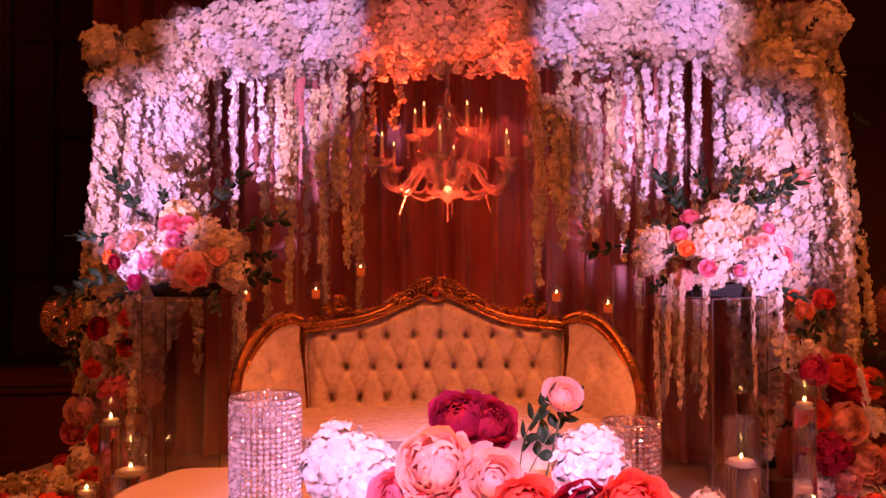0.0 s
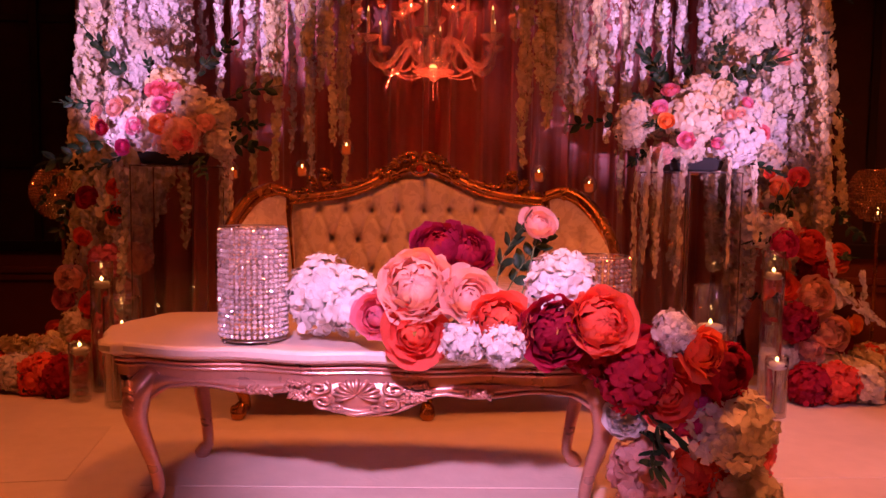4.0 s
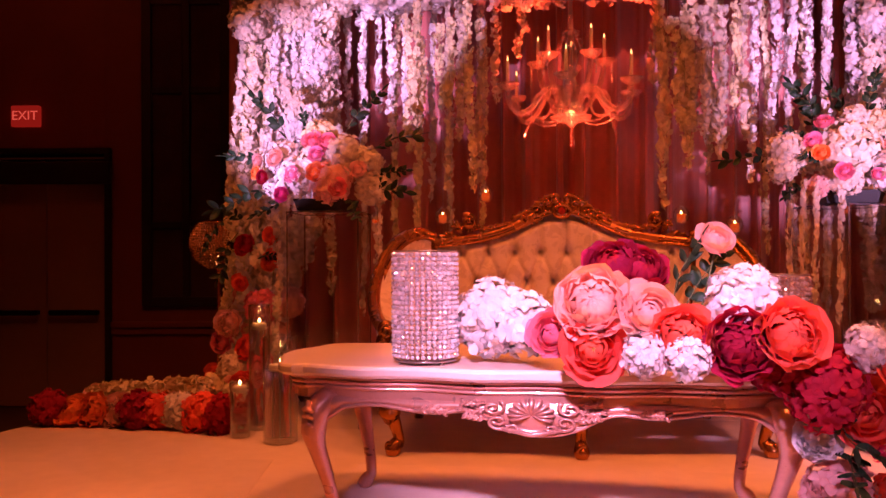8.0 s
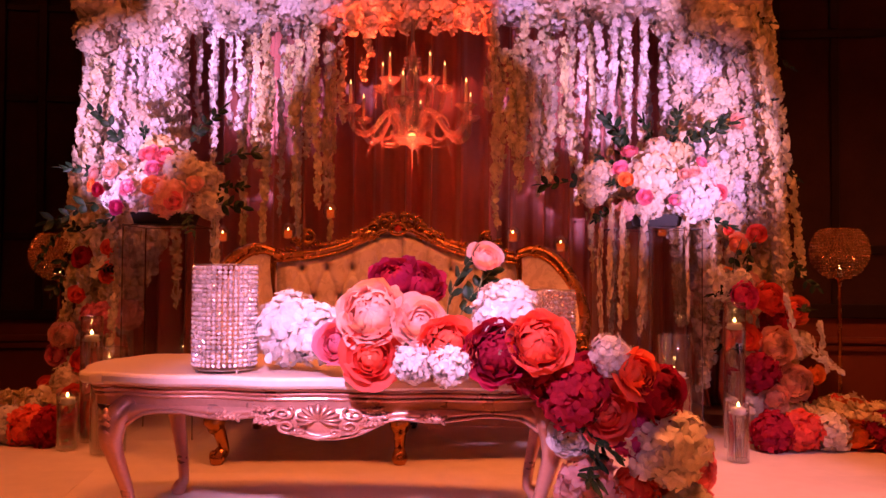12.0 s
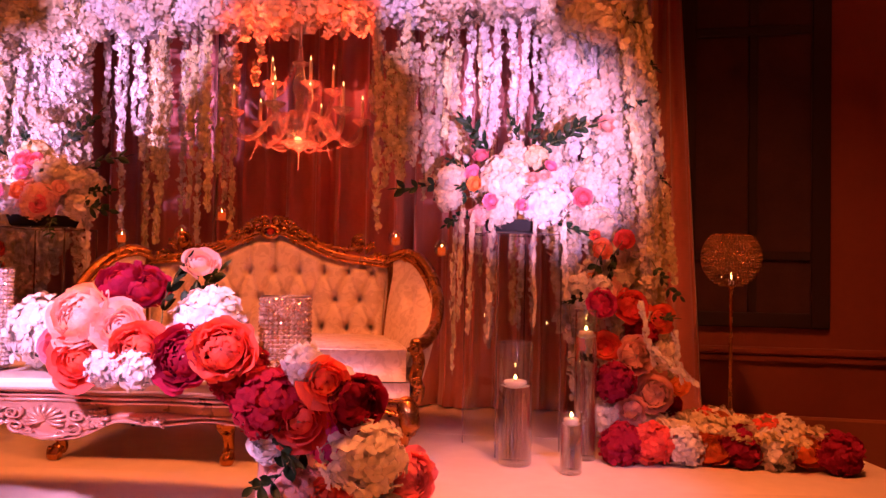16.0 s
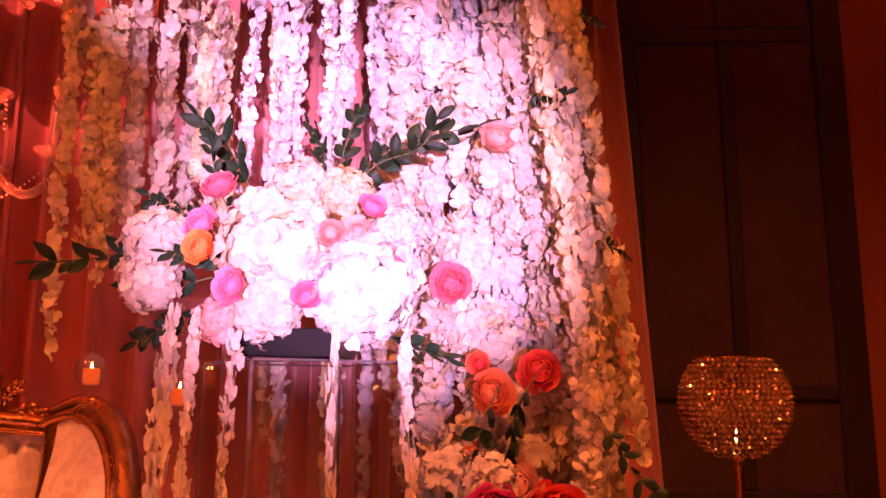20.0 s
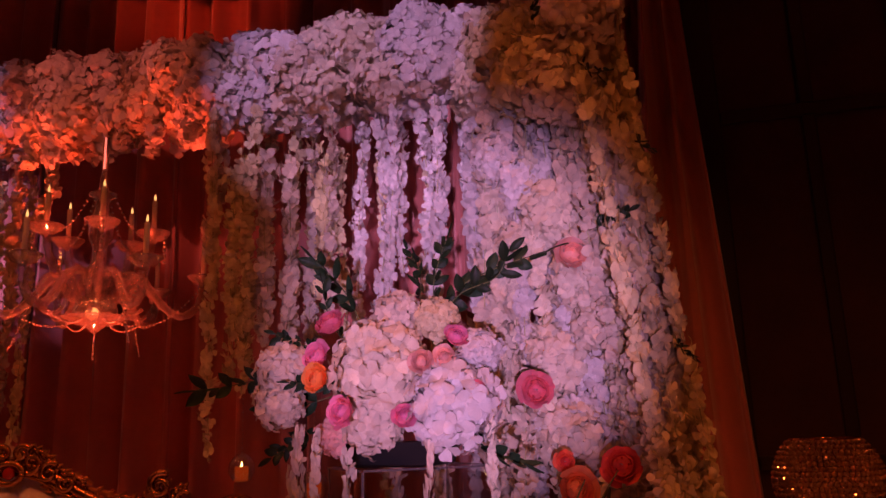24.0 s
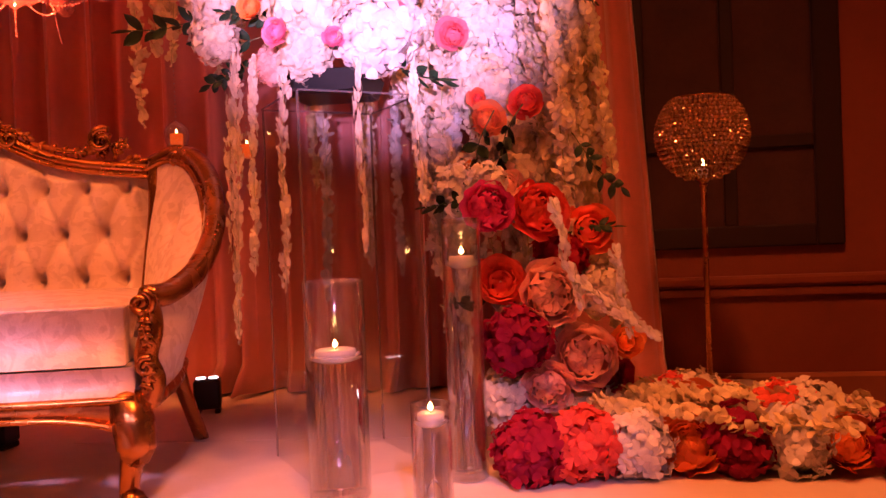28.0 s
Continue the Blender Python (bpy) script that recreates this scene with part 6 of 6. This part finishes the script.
for at, d, k, sp, sc in (((-0.02, 0.0, 0.5), (-0.5, -0.6, 0.5), 0, 0.4, 0.7), ((-0.06, -0.02, 0.45), (-0.4, -0.3, -1), 2, 1.0, 0.8), ((0.05, 0.0, 0.3), (0.6, -0.4, 0.1), 1, 0.3, 0.6), ((-0.12, 0, 0.55), (-0.3, -0.6, -0.6), 3, 0.3, 0.7)):
    put_sprig(at, d, col_l, k, sp, sc)


def floor_bank(m, spots, label, seed):
    t = thing("floor_flower_bank", m, label, "flower garland", "flower banks on the stage floor")
    q = random.Random(seed)
    for k, (kind, c, r, x, y, z) in enumerate(spots):
        put_bloom(kind, c, r, (x, y, z), (q.uniform(-0.35, 0.35), -0.85, q.uniform(0.3, 0.9)), t, k % 3, k * 1.7)
    return t


CYC = (("hydrangea", "burgundy"), ("hydrangea", "coral red"), ("hydrangea", "white"), ("peony", "orange"), ("hydrangea", "burgundy"), ("hydrangea", "white"), ("peony", "orange"), ("hydrangea", "burgundy"))
BACK = (("hydrangea", "yellow"), ("peony", "blush"), ("hydrangea", "cream"), ("hydrangea", "coral red"), ("hydrangea", "yellow"), ("rose", "orange"), ("hydrangea", "cream"), ("peony", "coral red"))
q = random.Random(31)
spots = []
for i in range(8):
    u = i / 7
    kind, c = CYC[i]
    spots.append((kind, c, 0.105 if i != 6 else 0.085, -0.5 + 1.03 * u, -0.06 + 0.06 * math.sin(u * 3) + 0.05 * u, 0.085))
for row in range(1, 4):
    n = (9, 8, 6)[row - 1]
    for i in range(n):
        u = (i + q.uniform(0.2, 0.8)) / n
        kind, c = BACK[(i * 3 + row) % 8]
        spots.append((kind, c, q.choice((0.08, 0.095)), -0.46 + (1.0 - 0.06 * row) * u, 0.06 + 0.15 * row * (1 - 0.5 * u) + q.uniform(-0.03, 0.03), 0.11 + 0.04 * math.sin(u * 3.1) - 0.012 * row))
bank = floor_bank(Matrix.Translation((2.42, 4.08, 0.0)), spots, "bank of coral, white and burgundy silk blooms on the floor", 3)
CYL = (("hydrangea", "burgundy"), ("hydrangea", "coral red"), ("hydrangea", "white"), ("hydrangea", "coral red"), ("hydrangea", "burgundy"), ("peony", "blush"), ("peony", "orange"), ("peony", "orange"))
spots = []
for i in range(9):
    u = i / 8
    kind, c = CYL[i % 8]
    spots.append((kind, c, 0.095, 0.58 - 1.03 * u, -0.04 + 0.03 * math.sin(5 * u), 0.08))
for row in range(1, 4):
    n = (9, 8, 6)[row - 1]
    for i in range(n):
        u = (i + q.uniform(0.2, 0.8)) / n
        kind, c = BACK[(i * 5 + row) % 8]
        spots.append((kind, c, q.choice((0.08, 0.09)), 0.56 - (1.0 - 0.08 * row) * u, 0.05 + 0.14 * row * (1 - 0.4 * u) + q.uniform(-0.03, 0.03), 0.11 + 0.07 * math.exp(-(u / 0.4) ** 2) - 0.008 * row))
floor_bank(Matrix.Translation((-2.37, 3.73, 0.0)), spots, "bank of coral, orange and cream silk blooms on the floor", 4)
# loose blossom strands laid over the banks
for x, y, z, yaw, l in ((1.95, 4.15, 0.20, 8, 0.7), (2.2, 4.2, 0.21, -6, 0.7), (2.0, 4.3, 0.20, 4, 0.95), (2.1, 4.1, 0.19, -10, 0.7), (-1.75, 3.8, 0.22, 172, 0.95), (-1.9, 3.9, 0.22, 184, 0.7), (-2.0, 3.78, 0.20, 178, 0.7)):
    b, s = STRANDS[(min(LENGTHS, key=lambda w: abs(w - l)), 0, "ivory_yellow_petal")]
    ob = part("wisteria_strand", b, None, m=Matrix.Translation((x, y, z)) @ rotm("Z", yaw) @ rotm("Y", -87))
    part("stem", s, None, ob)
    tagged(ob, "silk wisteria strand of ivory-yellow blossoms lying on the blooms", "flower garland", "strands over the flower banks")


# ---- the glass chandelier ----
CH = Matrix.Translation((-0.05, 4.62, 0))
ch = thing("glass_chandelier", CH, "clear glass chandelier with candle arms and bead swags", "chandelier")
col = [(0.004, 1.66), (0.018, 1.67), (0.05, 1.70), (0.085, 1.745), (0.075, 1.775), (0.03, 1.79), (0.028, 1.82), (0.055, 1.85), (0.06, 1.90), (0.03, 1.94), (0.026, 2.0), (0.045, 2.04), (0.05, 2.10), (0.03, 2.15), (0.022, 2.2), (0.05, 2.215), (0.055, 2.225), (0.02, 2.24), (0.014, 2.30), (0.008, 2.34)]
part("column", Geo().add(*lathe(col, 18)), M_CHAND, ch, "turned glass centre column", smooth=True)
part("suspension_rod", Geo().add(*tube([(0, 0, 2.33), (0, 0, 2.60)], 0.012, 8)), M_STEEL, ch)
part("glow_bulb", Geo().add(*ball(0.026, 10, 6)), M_BULB, ch, "glowing lamp in the bowl", m=Matrix.Translation((0, -0.02, 1.735)), smooth=True)


def dish(r):
    return lathe([(0.010, -0.020), (0.018, -0.012), (r * 0.62, -0.004), (r * 0.80, 0.012), (r * 0.96, 0.018), (r, 0.026), (r * 0.96, 0.027), (r * 0.78, 0.018), (r * 0.55, 0.004), (0.006, 0.002)], 20)


def bead_line(a, b, sag, r, n):
    g = Geo()
    a, b = np.array(a, float), np.array(b, float)
    for i in range(n + 1):
        t = i / n
        p = a + (b - a) * t + np.array((0, 0, -sag * 4 * t * (1 - t)))
        g.add(*gem(r), Matrix.Translation(p))
    return g


def arm(angle, reach, rise, start_z, candle):
    pts = spline([(0.03, 0, start_z - 0.02), (reach * 0.20, 0, start_z + 0.075), (reach * 0.42, 0, start_z + 0.055), (reach * 0.62, 0, start_z - 0.045), (reach * 0.80, 0, start_z - 0.085), (reach * 0.96, 0, start_z - 0.04), (reach, 0, start_z + rise)], 7) if rise < 0.1 else spline([(0.03, 0, start_z - 0.06), (reach * 0.5, 0, start_z - 0.05), (reach * 0.85, 0, start_z + rise * 0.35), (reach, 0, start_z + rise)], 8)
    m = rotm("Z", angle)
    ob = part("arm", Geo().add(*tube(pts, [0.0165 + 0.0020 * math.sin(i * 1.9) for i in range(len(pts))], 9)), M_CHAND, ch, "twisted glass arm", smooth=True, m=m)
    top = Vector(pts[-1])
    part("drip_dish", Geo().add(*dish(0.066)), M_CHAND, ob, smooth=True, m=Matrix.Translation(top))
    part("candle_sleeve", Geo().add(*lathe([(0.010, 0.0), (0.010, candle), (0.004, candle + 0.004)], 12)), M_WAX, ob, smooth=True, m=Matrix.Translation(top + Vector((0, 0, 0.004))))
    part("candle_bulb", Geo().add(*lathe([(0.003, 0.0), (0.005, 0.009), (0.003, 0.019), (0.0008, 0.028)], 10)), M_BULB, ob, smooth=True, m=Matrix.Translation(top + Vector((0, 0, 0.008 + candle))))
    return ob, top


for i in range(6):
    a = 30 + 60 * i
    ob, top = arm(a, 0.40, 0.055, 1.815, 0.150)
    part("bead_swag", bead_line(top + Vector((0, 0, -0.01)), (0.06, 0, 1.715), 0.085, 0.0045, 26), M_CRYSTAL, ob)["kind"] = "stuff"
    if i % 2:
        part("bead_drop", bead_line((top.x * 0.62, 0, 1.745), (top.x * 0.62 + 0.05, 0, 1.60), 0.012, 0.0042, 12), M_CRYSTAL, ob)["kind"] = "stuff"
for i in range(5):
    a = 20 + 72 * i
    ob, top = arm(a, 0.205, 0.19, 1.85, 0.150)
    part("bead_swag", bead_line(top, (0.05, 0, 2.21), 0.05, 0.0055, 16), M_CRYSTAL, ob)["kind"] = "stuff"
    part("bead_drop", bead_line(top + Vector((0.045, 0, 0)), top + Vector((0.045, 0, -0.1)), 0, 0.006, 6), M_CRYSTAL, ob)["kind"] = "stuff"
for i in range(6):
    a = radians(60 * i)
    ring = [(0.17 + 0.055 * math.cos(b), 0, 1.80 + 0.075 * math.sin(b)) for b in [2 * math.pi * k / 22 for k in range(20)]]
    part("glass_loop", Geo().add(*tube(ring, 0.008, 8)), M_CHAND, ch, smooth=True, m=rotm("Z", 60 * i))
part("pendant_chain", bead_line((0, 0, 1.655), (0, 0, 1.56), 0, 0.005, 9), M_CRYSTAL, ch)["kind"] = "stuff"
part("bowl", Geo().add(*dish(0.125)), M_CHAND, ch, smooth=True, m=Matrix.Translation((0, 0, 1.70)))


# ---- candles hanging in small glass globes on bead strings ----
def hanging_candle(x, y, z):
    t = thing("hanging_candle", Matrix.Translation((x, y, z)), "small glass globe with a lit candle on a bead string", "hanging candle", "hanging candles behind the settee")
    part("glass_globe", Geo().add(*lathe([(0.012, -0.05), (0.035, -0.042), (0.048, -0.015), (0.046, 0.018), (0.03, 0.04), (0.012, 0.052)], 18, cap=False)), M_VASE, t, smooth=True)
    part("candle", Geo().add(*lathe([(0.024, -0.044), (0.025, 0.004), (0.021, 0.006), (0.004, -0.002)], 14)), M_VOTIVE, t, "votive candle with flame glow set into its wax", smooth=True)
    part("flame", Geo().add(*lathe([(0.001, 0.0), (0.0042, 0.007), (0.003, 0.015), (0.0005, 0.023)], 8)), M_FLAME, t, smooth=True)
    part("bead_string", bead_line((0, 0, 0.055), (0, 0, 2.55 - z), 0, 0.0026, int((2.5 - z) / 0.016)), M_CRYSTAL, t)["kind"] = "stuff"


for x, y, z in ((-1.255, 4.63, 1.135), (-0.828, 4.62, 1.155), (-0.565, 4.64, 1.285), (0.573, 4.66, 1.140), (0.863, 4.64, 1.08), (1.52, 4.95, 1.19)):
    hanging_candle(x, y, z)

# ---- small floor uplight behind the settee ----
M_LENS = glow_material("lit_lens", (1.0, 0.75, 0.85), 4)
can = thing("floor_uplight", pose(0.52, 4.95, 0.0005, 0, 0, 20), "small black floor uplight behind the settee", "stage light")
part("housing", Geo().add(*box(-0.055, 0.055, -0.05, 0.05, 0.02, 0.145, 0.01)), M_BLACK, can)
for x in (-0.026, 0.026):
    part("lens", Geo().add(*lathe([(0.02, 0.1445), (0.02, 0.150), (0.004, 0.152)], 16)), M_LENS, can, m=Matrix.Translation((x, 0, 0)), smooth=True)
for x in (-0.04, 0.04):
    part("foot", Geo().add(*box(-0.012, 0.012, -0.045, 0.045, 0.0, 0.019, 0.004)), M_BLACK, can, m=Matrix.Translation((x, 0, 0)))

# second can, hidden by the settee, added to go with the chandelier lamp
copy_thing(can, pose(-0.03, 4.38, 0.0005, 0, 0, 0))
